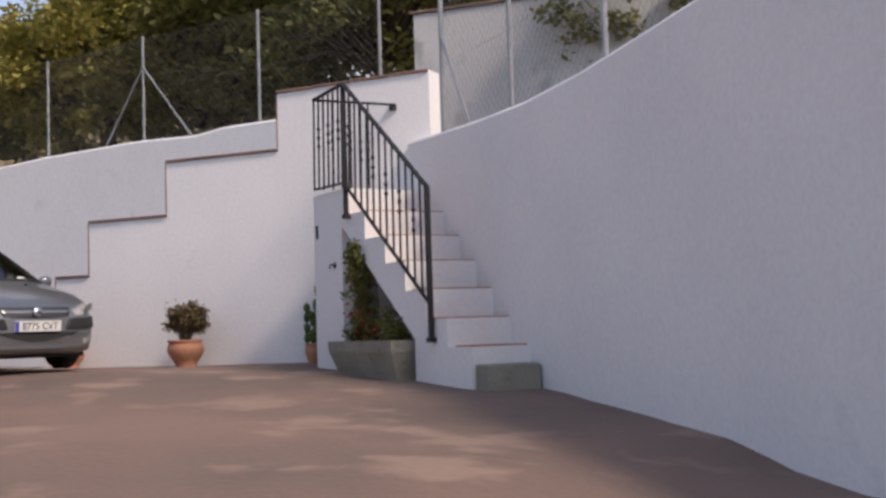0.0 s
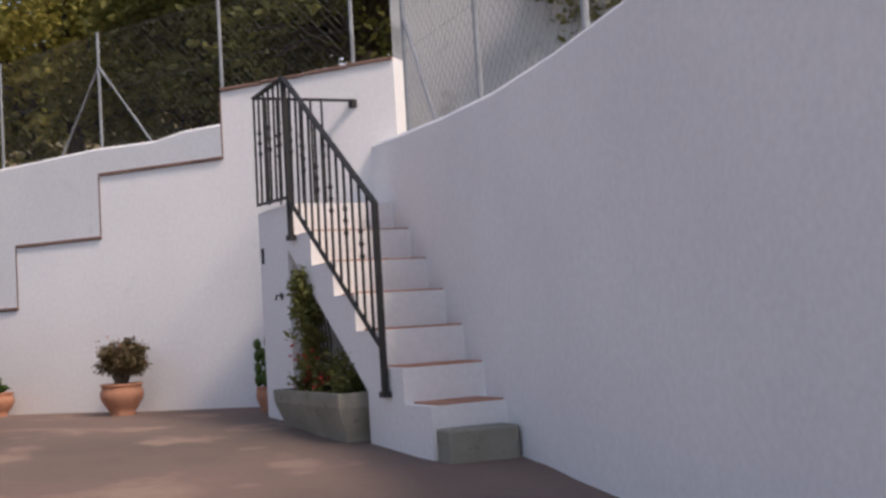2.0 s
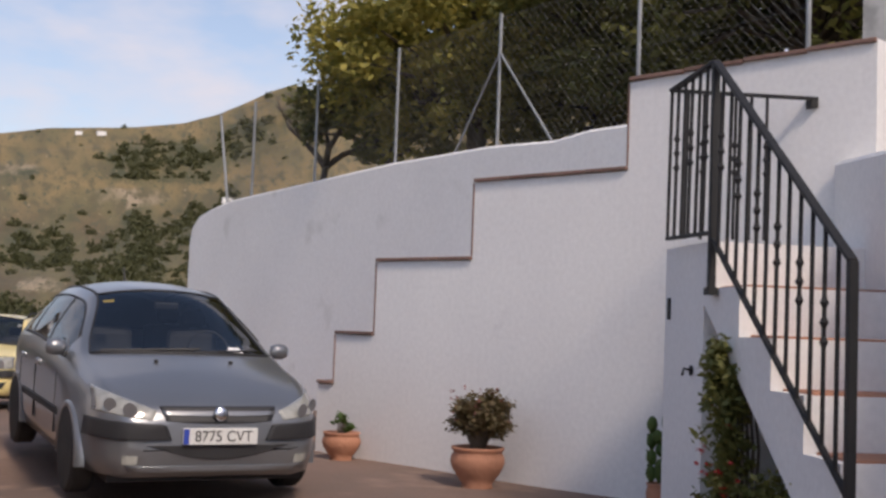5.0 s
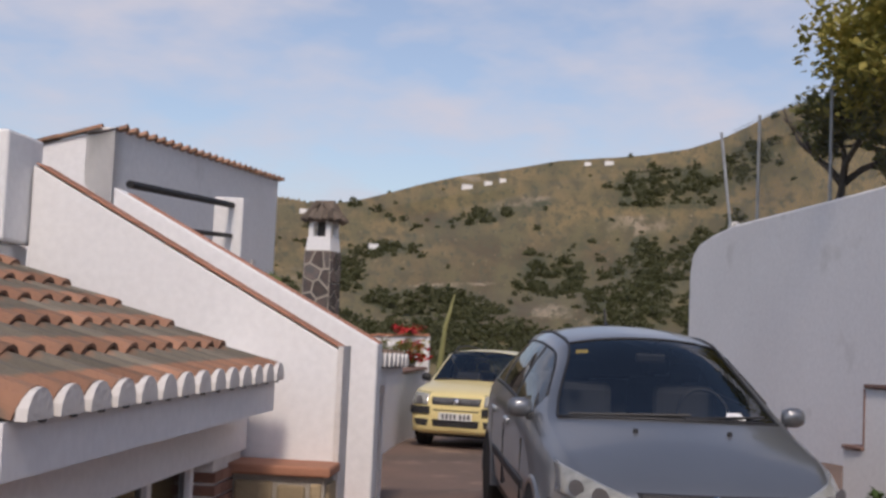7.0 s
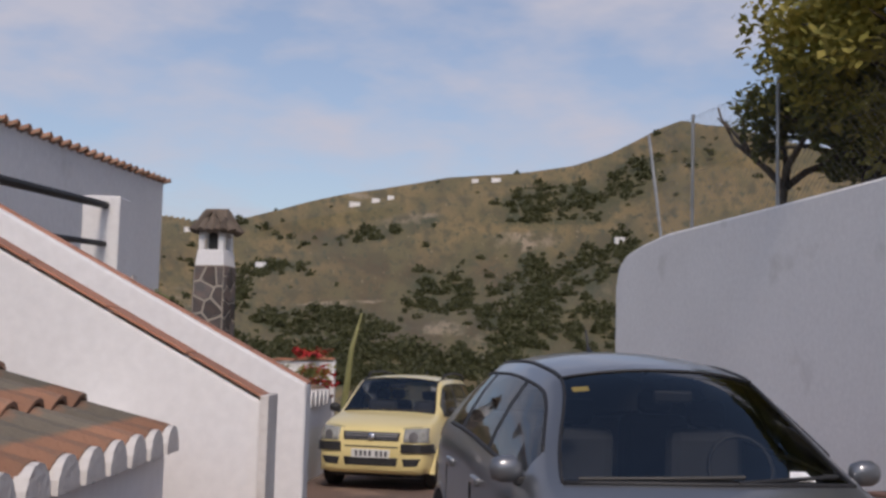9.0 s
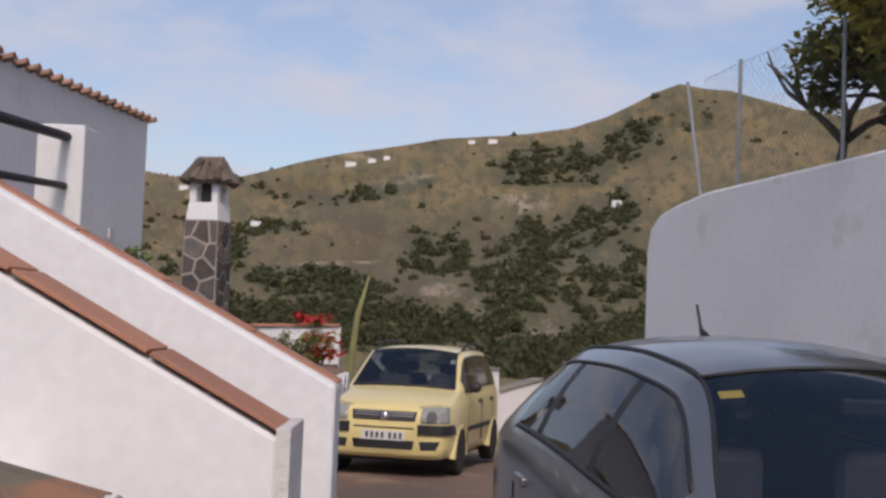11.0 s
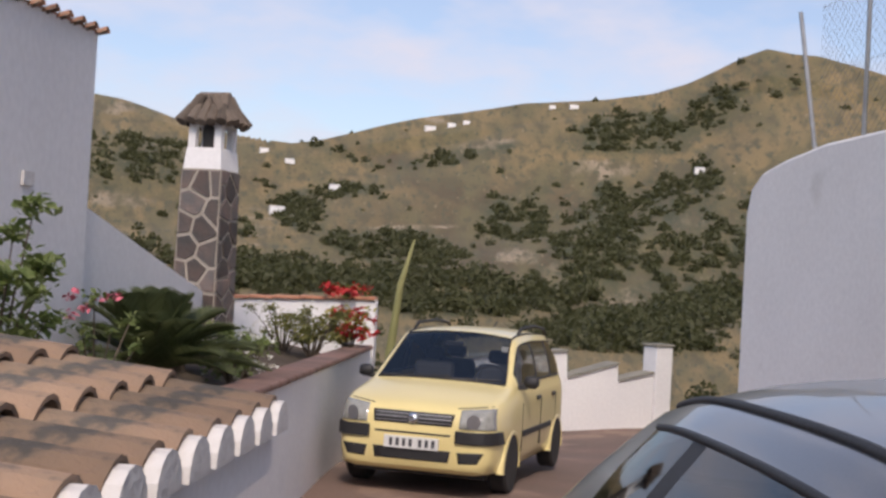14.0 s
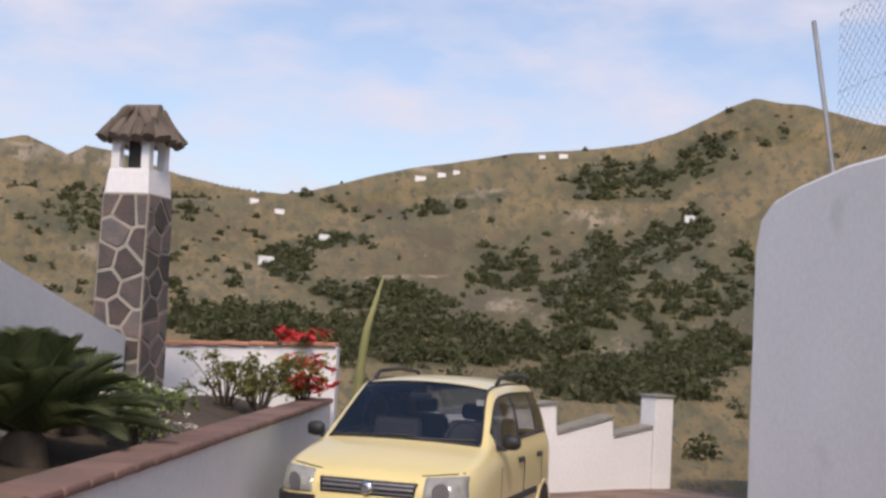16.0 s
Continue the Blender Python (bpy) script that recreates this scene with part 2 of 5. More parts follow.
def leaves(bm, rng, centre, radii, count, size, shell=0.55, gap=None):
    """Small pointed leaves in the outer shell of an ellipsoid."""
    for _ in range(count):
        d = Vector((rng.gauss(0, 1), rng.gauss(0, 1), rng.gauss(0, 1))).normalized()
        k = rng.uniform(shell, 1.0)
        c = Vector(centre) + Vector((d.x * radii[0], d.y * radii[1], d.z * radii[2])) * k
        s = size * rng.uniform(0.6, 1.3)
        e = Euler((rng.uniform(-0.9, 0.9), rng.uniform(-0.9, 0.9), rng.uniform(0, 6.28))).to_matrix()
        vs = [bm.verts.new(c + e @ Vector(p) * s) for p in ((-0.5, 0, 0), (0, -0.28, 0.06), (0.5, 0, 0), (0, 0.28, 0.06))]
        bm.faces.new(vs)
    return bm


DRIVE = pose(-5.37, 10.84, 0, 0, 0, 41.35)    # x to the right of the drive, y along it


# ---- ground and hills ----
YARD = [(0.08, 1.08, -0.48), (-2.5, -3, -0.9), (0.6, 3.4, -0.15), (-4, 3, -0.1), (0.25, 5.1, 0.17), (-0.45, 6.86, 0.42), (1.81, 7.1, 0.14), (1.32, 8.35, 0.36), (0.94, 9.34, 0.45),
        (0.4, 10.7, 0.54), (-0.08, 10.5, 0.54), (-0.57, 11.34, 0.6), (-1.45, 12.6, 0.66), (-1.87, 14.09, 0.71), (-3.27, 14.3, 0.69), (-4.87, 15.2, 0.69), (-4.2, 12.4, 0.735), (-4.0, 13.2, 0.74), (-5.1, 12.7, 0.75), (-5.6, 13.5, 0.78), (-7.0, 14.4, 0.80), (-6.1, 14.6, 0.80),
        (-2.4, 8.3, 0.5), (-4.4, 10.45, 0.62), (-6.2, 12.8, 0.56), (-9.5, 16, 0.53), (-12.1, 18.3, 0.54), (-13.4, 20.5, 0.45), (-14.5, 22.3, 0.28), (-15.3, 23.9, 0.28), (-14.8, 25.9, 0.3), (-12.9, 24.1, 0.5),
        (-8, 19.5, 0.58), (-5, 17.5, 0.65), (-5.5, 8, 0.5), (-9, 12, 0.3)]
RIDGE = [(-180, 4), (-60, 5), (-10, 8), (6, 10), (12, 13.5), (15, 14.2), (19, 11), (23, 9.6), (25, 9.9), (27.9, 10.75), (29.0, 10.85), (30.2, 11.1), (31.3, 10.7), (32.3, 10.2), (33.6, 9.6), (35.2, 9.1), (37.2, 8.8), (39, 8.6), (41.2, 8.4), (43.5, 7.9), (45.7, 7.45), (47.4, 7.0),
         (49.1, 6.45), (50.6, 6.0), (52, 5.75), (54.6, 5.9), (57.2, 6.4), (59.7, 7.1), (61.0, 7.3), (61.7, 6.85), (62.2, 7.05), (63.6, 7.6), (64.7, 7.3), (67, 7.8), (75, 6.5), (120, 4), (180, 4)]
# land cover by bearing and height in degrees: centre, half sizes, tilt, strength
WOODS = [(35.8, 7.1, 3.0, 0.95, 6, 1.0), (32.4, 8.3, 1.6, 1.0, 20, 0.9), (41.4, 2.8, 1.8, 1.0, 0, 1.0), (37.0, 4.2, 0.75, 0.75, 0, 1.0), (35.6, 4.0, 0.7, 0.6, 0, 1.0), (34.2, 4.6, 0.8, 0.8, 0, 1.0), (32.8, 5.1, 0.9, 0.7, 0, 1.0),
         (37.3, 1.1, 2.2, 1.5, 35, 1.0), (47.3, 1.2, 3.3, 0.75, 0, 1.0), (45.2, -0.9, 3.8, 1.0, 0, 0.95), (44.2, 5.6, 3.0, 0.42, 14, 0.62), (51.4, 2.5, 1.3, 0.9, -20, 0.9)]
THICKET = [(49.5, 3.7, 2.4, 0.4, 8, 0.62), (53.0, -0.4, 3.4, 0.8, 0, 0.9), (33.0, -0.6, 2.2, 1.1, 0, 0.8), (36.5, -2.2, 4.0, 0.8, 0, 0.9), (31.0, 2.0, 2.0, 1.2, 0, 0.62), (33.5, 1.9, 1.1, 0.5, 0, 0.8), (59.5, 4.3, 4.6, 1.5, 8, 0.6), (40.0, 4.6, 1.9, 0.5, 30, 0.62),
           (29.5, 9.6, 1.6, 0.9, 0, 0.5), (50.5, 5.6, 3.0, 0.22, -16, 0.6), (39.8, -0.6, 1.5, 0.7, 0, 0.8), (34.5, 2.0, 6.5, 3.2, 10, 0.60), (58.0, 3.0, 6.0, 3.0, 0, 0.34)]
BARE = [(37.7, 5.3, 2.0, 0.55, 4, 0.9), (42.9, 6.2, 1.5, 0.32, 8, 0.8), (36.1, -0.5, 1.3, 0.6, 20, 0.85), (41.2, 1.1, 1.3, 0.5, 0, 0.7), (33.2, 3.1, 1.2, 0.45, 10, 0.8), (62.6, 6.8, 3.4, 0.42, 0, 1.0), (46.5, 2.15, 2.2, 0.13, 4, 0.9), (45.0, 7.2, 1.4, 0.16, -10, 0.7), (60.0, 2.6, 2.2, 0.5, 0, 0.7), (39.6, 0.2, 0.6, 0.9, 0, 0.7)]
SPUR = [(38.0, 1.4, 11.0, 3.4, 0, 1.0), (44.6, 4.1, 5.4, 0.75, -21, 1.0), (29.8, 10.0, 2.0, 0.9, 0, 0.6), (34.0, 0.9, 2.6, 1.2, 20, 0.8), (55.0, 4.2, 3.0, 0.8, 0, 0.6)]
CENTRE = Vector((-5, 12))


def cover(az, el, patches):
    """How far soft-edged patches of one kind of cover reach to the given bearings and heights (arrays)."""
    out = np.zeros_like(az)
    for a, e, ha, he, tilt, strength in patches:
        c, s = math.cos(radians(tilt)), math.sin(radians(tilt))
        u, v = -(az - a) * c + (el - e) * s, (az - a) * s + (el - e) * c
        out = np.maximum(out, strength * np.exp(-0.7 * ((u / ha) ** 2 + (v / he) ** 2) ** 1.5))
    return out


def yard_z(x, y):
    w = z = 0.0
    for px, py, pz in YARD:
        k = 1.0 / ((x - px) ** 2 + (y - py) ** 2 + 0.5) ** 1.8
        w, z = w + k, z + k * pz
    return z / w


def land_z(x, y):
    dx, dy = x - CENTRE.x, y - CENTRE.y
    r, az = math.hypot(dx, dy), math.degrees(math.atan2(-dx, dy))
    top = float(np.interp(az, [a for a, _ in RIDGE], [e for _, e in RIDGE]))
    far = 800 if az < 53 else 800 + min(1, (az - 53) / 4) * 900
    el = float(np.interp(math.log(max(r, 1)), [math.log(k) for k in (16, 25, 60, 120, 250, 480, far, far * 1.8, 4500)],
                         [-7.2, -6.2, -2.4, -0.4, 0.3 * top, 0.68 * top, top, 0.3 * top, 0]))
    rough = noise.fractal(Vector((x, y, 0)) / (0.22 * r + 30), 1.0, 2.0, 5) * r * float(np.interp(r, (0, 60, 400, 700), (0, 0.012, 0.009, 0.003)))
    hills = math.sin(az * 0.35 + math.log(max(r, 1)) * 5) * r * 0.008 if r < far * 0.8 else 0
    z = 2.2 + r * math.tan(radians(el)) + rough + hills * min(1, max(0, (r - 40) / 80))
    k = min(1, max(0, (r - 16) / 9))
    k = k * k * (3 - 2 * k)
    return (yard_z(x, y) if k < 1 else 0) * (1 - k) + z * k


def hillside():
    """Dry grass with woods, bare ground and brown slopes where the cover attribute puts them; their edges are frayed by noise."""
    m = mat("hillside", (0.255, 0.180, 0.076), (0.190, 0.138, 0.058), 0.5, 9, 0.95, 0.0)
    t = m.node_tree
    b = t.nodes["Principled BSDF"]
    src = b.inputs["Base Color"].links[0].from_socket
    co = next(n for n in t.nodes if n.type == "TEX_COORD")
    for n in t.nodes:
        if n.type == "TEX_NOISE":
            t.links.new(co.outputs["UV"], n.inputs["Vector"])
    at, sp = t.nodes.new("ShaderNodeAttribute"), t.nodes.new("ShaderNodeSeparateColor")
    at.attribute_name = "cover"
    t.links.new(at.outputs["Color"], sp.inputs[0])
    fray = t.nodes.new("ShaderNodeTexNoise")
    fray.inputs["Scale"].default_value, fray.inputs["Detail"].default_value, fray.inputs["Roughness"].default_value = 1.5, 9, 0.68
    t.links.new(co.outputs["UV"], fray.inputs["Vector"])
    for channel, lo, hi, amount, col in ((2, 0.25, 0.85, 0.9, (0.104, 0.075, 0.034)), (1, 0.42, 0.62, 1.5, (0.33, 0.255, 0.165)), (0, 0.26, 0.58, 1.5, (0.062, 0.064, 0.026))):
        ad, mr, mx = t.nodes.new("ShaderNodeMath"), t.nodes.new("ShaderNodeMapRange"), t.nodes.new("ShaderNodeMix")
        ce = t.nodes.new("ShaderNodeMath")
        ce.operation = "SUBTRACT"
        ce.inputs[1].default_value = 0.5
        t.links.new(fray.outputs[0], ce.inputs[0])
        ad.operation = "MULTIPLY_ADD"
        ad.inputs[1].default_value = amount
        t.links.new(ce.outputs[0], ad.inputs[0])
        t.links.new(sp.outputs[channel], ad.inputs[2])
        mr.inputs[1].default_value, mr.inputs[2].default_value = lo, hi
        mx.data_type = "RGBA"
        mx.inputs[7].default_value = (*col, 1)
        t.links.new(ad.outputs[0], mr.inputs[0])
        t.links.new(mr.outputs[0], mx.inputs[0])
        t.links.new(src, mx.inputs[6])
        src = mx.outputs[2]
    for scale, lo, hi, col in ((0.7, 0.44, 0.62, (0.145, 0.118, 0.050)), (1.7, 0.50, 0.64, (0.112, 0.090, 0.041)), (2.8, 0.58, 0.64, (0.095, 0.086, 0.042)), (4.5, 0.65, 0.70, (0.27, 0.205, 0.115)), (7.0, 0.62, 0.67, (0.066, 0.066, 0.032))):
        n, mr, mx = t.nodes.new("ShaderNodeTexNoise"), t.nodes.new("ShaderNodeMapRange"), t.nodes.new("ShaderNodeMix")
        n.inputs["Scale"].default_value, n.inputs["Detail"].default_value = scale, 6
        mr.inputs[1].default_value, mr.inputs[2].default_value = lo, hi
        mx.data_type = "RGBA"
        mx.inputs[7].default_value = (*col, 1)
        t.links.new(co.outputs["UV"], n.inputs["Vector"])
        t.links.new(n.outputs[0], mr.inputs[0])
        t.links.new(mr.outputs[0], mx.inputs[0])
        t.links.new(src, mx.inputs[6])
        src = mx.outputs[2]
    t.links.new(src, b.inputs["Base Color"])
    return m


HILL = hillside()


def ground():
    radii = [0.01] + [0.5 * k for k in range(1, 44)] + [22 * 1.024 ** k for k in range(0, 231)]
    az = [k * 1.0 for k in range(-180, 0, 3)] + [k * 0.5 for k in range(0, 48)] + [24 + k * 0.25 for k in range(0, 170)] + [66.5 + k * 0.5 for k in range(0, 27)] + [k * 1.0 for k in range(80, 180, 4)]
    verts, faces, mats = [], [], []
    for r in radii:
        for a in az:
            x, y = CENTRE.x - r * math.sin(radians(a)), CENTRE.y + r * math.cos(radians(a))
            verts.append((x, y, land_z(x, y)))
    n = len(az)
    for j in range(len(radii) - 1):
        for i in range(n):
            faces.append((j * n + i, j * n + (i + 1) % n, (j + 1) * n + (i + 1) % n, (j + 1) * n + i))
            mats.append(0 if radii[j] < 17.0 else 1)
    me = bpy.data.meshes.new("ground")
    me.from_pydata(verts, [], [f[::-1] for f in faces])
    me.polygons.foreach_set("material_index", mats)
    uv = me.uv_layers.new(name="bearing")
    flat = np.array([(math.degrees(math.atan2(CENTRE.x - x, y - CENTRE.y)), math.degrees(math.atan2(z - 2.2, math.hypot(x - CENTRE.x, y - CENTRE.y)))) for x, y, z in verts], dtype=np.float32)
    loops = np.zeros(len(me.loops), dtype=np.int32)
    me.loops.foreach_get("vertex_index", loops)
    uv.data.foreach_set("uv", flat[loops].ravel())
    bearing, height = flat[:, 0].astype(float), flat[:, 1].astype(float)
    wood, bare = cover(bearing, height, WOODS + THICKET), cover(bearing, height, BARE)
    steps = cover(bearing, height, [(53.6, 1.8, 1.5, 1.3, 0, 1.0)]) * (0.5 + 0.5 * np.sin(height * 15))
    bare = np.maximum(bare, 0.62 * steps)
    paint = np.stack([wood, bare, cover(bearing, height, SPUR), np.ones_like(wood)], 1)
    layer = me.color_attributes.new("cover", "FLOAT_COLOR", "POINT")
    layer.data.foreach_set("color", paint.astype(np.float32).ravel())
    me.materials.append(CONCRETE)
    me.materials.append(HILL)
    me.shade_smooth()
    tagged(new("ground", me), "reddish concrete yard running out into dry scrubby hills", "ground", kind="structure")


ground()


def terrace():
    inner = [(-13.0, 24.75, 3.3), (-8.5, 21.85, 3.75), (-5.2, 19.7, 3.85), (-1.9, 17.6, 3.6), (-0.35, 14.05, 2.8), (0.75, 10.7, 2.6), (2.1, 7.2, 2.7), (5.7, -2.1, 2.8)]
    outer = [(-17, 45, 6), (-8, 50, 9), (4, 52, 11), (18, 46, 11), (28, 32, 10), (32, 20, 9), (34, 8, 8), (36, -5, 8)]
    bm = B()
    rows = []
    for k in range(9):
        s = (k / 8) ** 1.6
        rows.append([(a[0] * (1 - s) + b[0] * s, a[1] * (1 - s) + b[1] * s, a[2] * (1 - s) + b[2] * s + (0.25 * noise.noise(Vector((a[0] + k, a[1], k))) if k else 0)) for a, b in zip(inner, outer)])
    loft(bm, rows, closed=False)
    solid("ground_terrace", bm, SOIL, "bare earth bank above the retaining walls", "ground", kind="structure", smooth=True)


terrace()


# ---- walls of the yard ----
def wall_of(name, line, thick, label, material=PLASTER, base=-1.5, side=1):
    """A wall along plan points with tops (x, y, z); its back lies thick behind, to the given side."""
    bm = B()
    pts = [Vector(p) for p in line]
    rings = []
    for i, p in enumerate(pts):
        d = (pts[min(i + 1, len(pts) - 1)] - pts[max(i - 1, 0)]).to_2d().normalized()
        nrm = Vector((-d.y, d.x)) * thick * side
        rings.append([(p.x, p.y, base), (p.x, p.y, p.z - 0.03), (p.x + nrm.x * 0.1, p.y + nrm.y * 0.1, p.z), (p.x + nrm.x * 0.9, p.y + nrm.y * 0.9, p.z), (p.x + nrm.x, p.y + nrm.y, p.z - 0.03), (p.x + nrm.x, p.y + nrm.y, base)])
    loft(bm, rings)
    return solid(name, bm, material, label, "wall", kind="structure")


RW = (0.363, -0.932)
wall_of("wall_right", [(0.4 + RW[0] * s, 10.71 + RW[1] * s, z) for s, z in ((-3.05, 2.96), (-2.3, 2.91), (-1, 2.84), (0, 2.81), (1, 2.83), (1.85, 2.88), (2.6, 2.93), (4, 3.0), (7, 3.1), (15, 3.3))], 0.28,
        "tall white plastered retaining wall in shade", base=-1.6)


def stepped_wall():
    a, d = Vector((-0.45, 13.51)), Vector((-0.926, 0.378))
    m = Matrix(((d.x, 0.378, 0, a.x), (d.y, 0.926, 0, a.y), (0, 0, 1, 0), (0, 0, 0, 1)))
    s = (1.86, 3.36, 4.49, 5.0, 5.22)
    z = (3.64, 3.01, 2.39, 1.755, 1.31)
    pts = [(0.02, 0, 0.2), (0.02, 0, 3.70)]
    for k, e in enumerate(s):
        pts += [(e, 0, z[k])] + ([(e, 0, z[k + 1])] if k < 4 else [(e, 0, 0.2)])
    bm = prism(B(), pts, (0, 0, 0), (0, 0.26, 0))
    solid("wall_stepped", bm, PLASTER, "white plastered wall with a top stepping down to the yard", "wall", m, "structure")
    root = thing("coping", "dark weathered terracotta coping along the stepped wall top", "coping", m, kind="structure")
    x0 = 0.02
    for k, e in enumerate(s):
        n = max(1, round((e - x0) / 0.42))
        me = None
        for i in range(n):
            w = (e - x0) / n
            zz = z[k] + (0.035 * (1 - (x0 + i * w) / 1.86) if k == 0 else 0)
            bm = box(B(), 0.004, w - 0.004, -0.025, 0.275, 0, 0.028, 0.006)
            part("coping_tile", bm, COPING, root).matrix_basis = pose(x0 + i * w, 0, zz + 0.003)
        x0 = e
        if k < 4:
            bm = box(B(), e, e + 0.012, -0.008, 0.25, z[k + 1] + 0.035, z[k] - 0.002)
            part("coping_edge", bm, COPING, root)


stepped_wall()

UD = Vector((-0.835, 0.550))


def upper_wall():
    a = Vector((-1.0, 16.55))
    line = [(a.x + UD.x * s, a.y + UD.y * s, z) for s, z in ((0, 4.02), (2, 4.0), (3.2, 4.02), (3.8, 3.97), (5, 4.03), (7.3, 4.03), (9.7, 3.95), (12.5, 3.87), (13.4, 3.76), (13.9, 3.66), (14.15, 3.5), (14.25, 3.2))]
    wall_of("wall_upper", line, 0.3, "tall weathered white plastered retaining wall with a rounded end", PLASTER_OLD, 0.0, side=-1)


upper_wall()
# Back wall under the trees; its grey material carries their shade.
wall_of("wall_back", [(-0.8, 17.0, 5.2), (3, 15.6, 5.2), (8, 13.8, 5.25)], 0.3, "plastered wall high above the yard, coloured grey for tree shade", SHADED_PLASTER, 2.4)
bm = B()
for k in range(20):
    box(bm, k * 0.45 + 0.004, k * 0.45 + 0.446, -0.04, 0.34, 0, 0.03)
solid("trim", bm, COPING, "terracotta coping on the high back wall", "coping", pose(-0.85, 17.03, 5.2, 0, 0, -20.2), "structure")

# ---- staircase ----
STAIR = Matrix(((0.863, -0.505, 0, -0.07), (0.505, 0.863, 0, 10.49), (0, 0, 1, 0), (0, 0, 0, 1)))
RISERS = ((0, 0.87), (0.38, 1.10), (0.75, 1.35), (1.12, 1.61), (1.5, 1.86), (1.92, 2.12), (2.37, 2.38))


def right_end(y):
    return 0.527 + 0.228 * y


def staircase():
    root = thing("staircase", "white plastered outdoor staircase with terracotta treads on a pier", "staircase", STAIR)
    outline = [(0, 0.2)]
    for k, (y, z) in enumerate(RISERS):
        outline += [(y, z), (RISERS[k + 1][0] if k < 6 else 3.14, z)]
    outline += [(3.14, 0.2), (2.45, 0.2), (2.45, 2.03), (0.97, 0.94), (0.97, 0.2)]
    bm = B()
    lo = [bm.verts.new((0, y, z)) for y, z in outline]
    hi = [bm.verts.new((right_end(y) + 0.06, y, z)) for y, z in outline]
    n = len(lo)
    bm.faces.new(lo)
    bm.faces.new(hi[::-1])
    for i in range(n):
        bm.faces.new((lo[i], hi[i], hi[(i + 1) % n], lo[(i + 1) % n]))
    part("flight", bm, PLASTER, root)
    for k, (y, z) in enumerate(RISERS[:6]):
        y1 = RISERS[k + 1][0]
        w = right_end(y) - 0.004
        bm = box(B(), 0.06, w, y + 0.03, y1 - 0.004, z - 0.02, z + 0.012, 0.004)
        part("tread_tile", bm, TERRA, root)


staircase()


def railing():
    root = thing("handrail", "black wrought iron railing with twisted balusters on the stair", "railing", STAIR)
    x = -0.03
    p0, p1, p2, p3 = Vector((x, 0.61, 2.187)), Vector((x, 2.26, 3.36)), Vector((x - 0.03, 2.92, 3.32)), Vector((0.92, 3.13, 3.37))
    q0, q1, q2, q3 = Vector((x, 0.61, 1.22)), Vector((x, 2.30, 2.42)), Vector((x - 0.03, 2.95, 2.43)), Vector((0.92, 3.13, 2.47))

    def bar(name, a, b, w=0.022, h=0.02):
        t = (b - a).to_track_quat("Y", "Z").to_matrix().to_4x4()
        bm = box(B(), -w, w, 0, (b - a).length, -h / 2, h / 2, 0.004)
        bm.transform(Matrix.Translation(a) @ t)
        part(name, bm, IRON, root)

    for a, b in ((p0, p1), (p1, p2), (p2, p3)):
        bar("top_rail", a, b)
    for a, b in ((q0, q1), (q1, q2)):
        bar("bottom_rail", a, b, 0.014, 0.022)
    for c, z0 in ((p0, 0.93), (p1, 2.10)):
        bm = box(B(), c.x - 0.02, c.x + 0.02, c.y - 0.02, c.y + 0.02, z0, c.z, 0.004)
        box(bm, c.x - 0.03, c.x + 0.04, c.y - 0.035, c.y + 0.035, z0 - 0.02, z0 + 0.02)
        part("post", bm, IRON, root)
    bm = box(B(), p3.x - 0.02, p3.x + 0.03, p3.y - 0.02, p3.y + 0.10, p3.z - 0.06, p3.z + 0.01, 0.004)
    part("wall_bracket", bm, IRON, root)

    def baluster(a, b, knot):
        bm = rod(B(), a, b, 0.011, 6)
        if knot:
            c = (a + b) / 2 + Vector((0, 0, 0.05))
            for dz in (-0.085, 0, 0.085):
                rod(bm, c + Vector((0, 0, dz - 0.028)), c + Vector((0, 0, dz)), 0.008, 8, 0.021)
                rod(bm, c + Vector((0, 0, dz)), c + Vector((0, 0, dz + 0.028)), 0.021, 8, 0.008)
        part("baluster", bm, IRON, root, smooth=False)

    for k in range(1, 13):
        s = k / 13
        baluster(q0.lerp(q1, s), p0.lerp(p1, s), k % 2 == 0)
    for k in range(1, 7):
        s = k / 6
        baluster(q1.lerp(q2, s), p1.lerp(p2, s), k % 2 == 1)
    for k in range(1, 7):
        s = k / 9
        baluster(q2.lerp(q3, s), p2.lerp(p3, s), k % 2 == 0)


railing()

bm = box(B(), -0.01, 0.45, -0.22, -0.004, yard_z(-0.05, 10.4) - 0.12, 0.735, 0.015)
solid("concrete_block", bm, STONE, "weathered grey concrete block set as a lowest step", "block", STAIR @ pose(0.03, 0, 0, 0, 0, -3))


# ---- house across the drive ----
def barrel_tile(length=0.40, r=0.084, taper=0.8, material=None):
    bm = B()
    rows = []
    for y, k in ((0, 1.0), (length, taper)):
        rows.append([(r * k * math.cos(a), y, r * k * math.sin(a)) for a in (math.pi * i / 8 for i in range(9))] + [((r - 0.014) * k * math.cos(a), y, (r - 0.014) * k * math.sin(a)) for a in (math.pi * i / 8 for i in range(8, -1, -1))])
    loft(bm, rows)
    return mesh_of("roof_tile", bm, material or TILE, False)


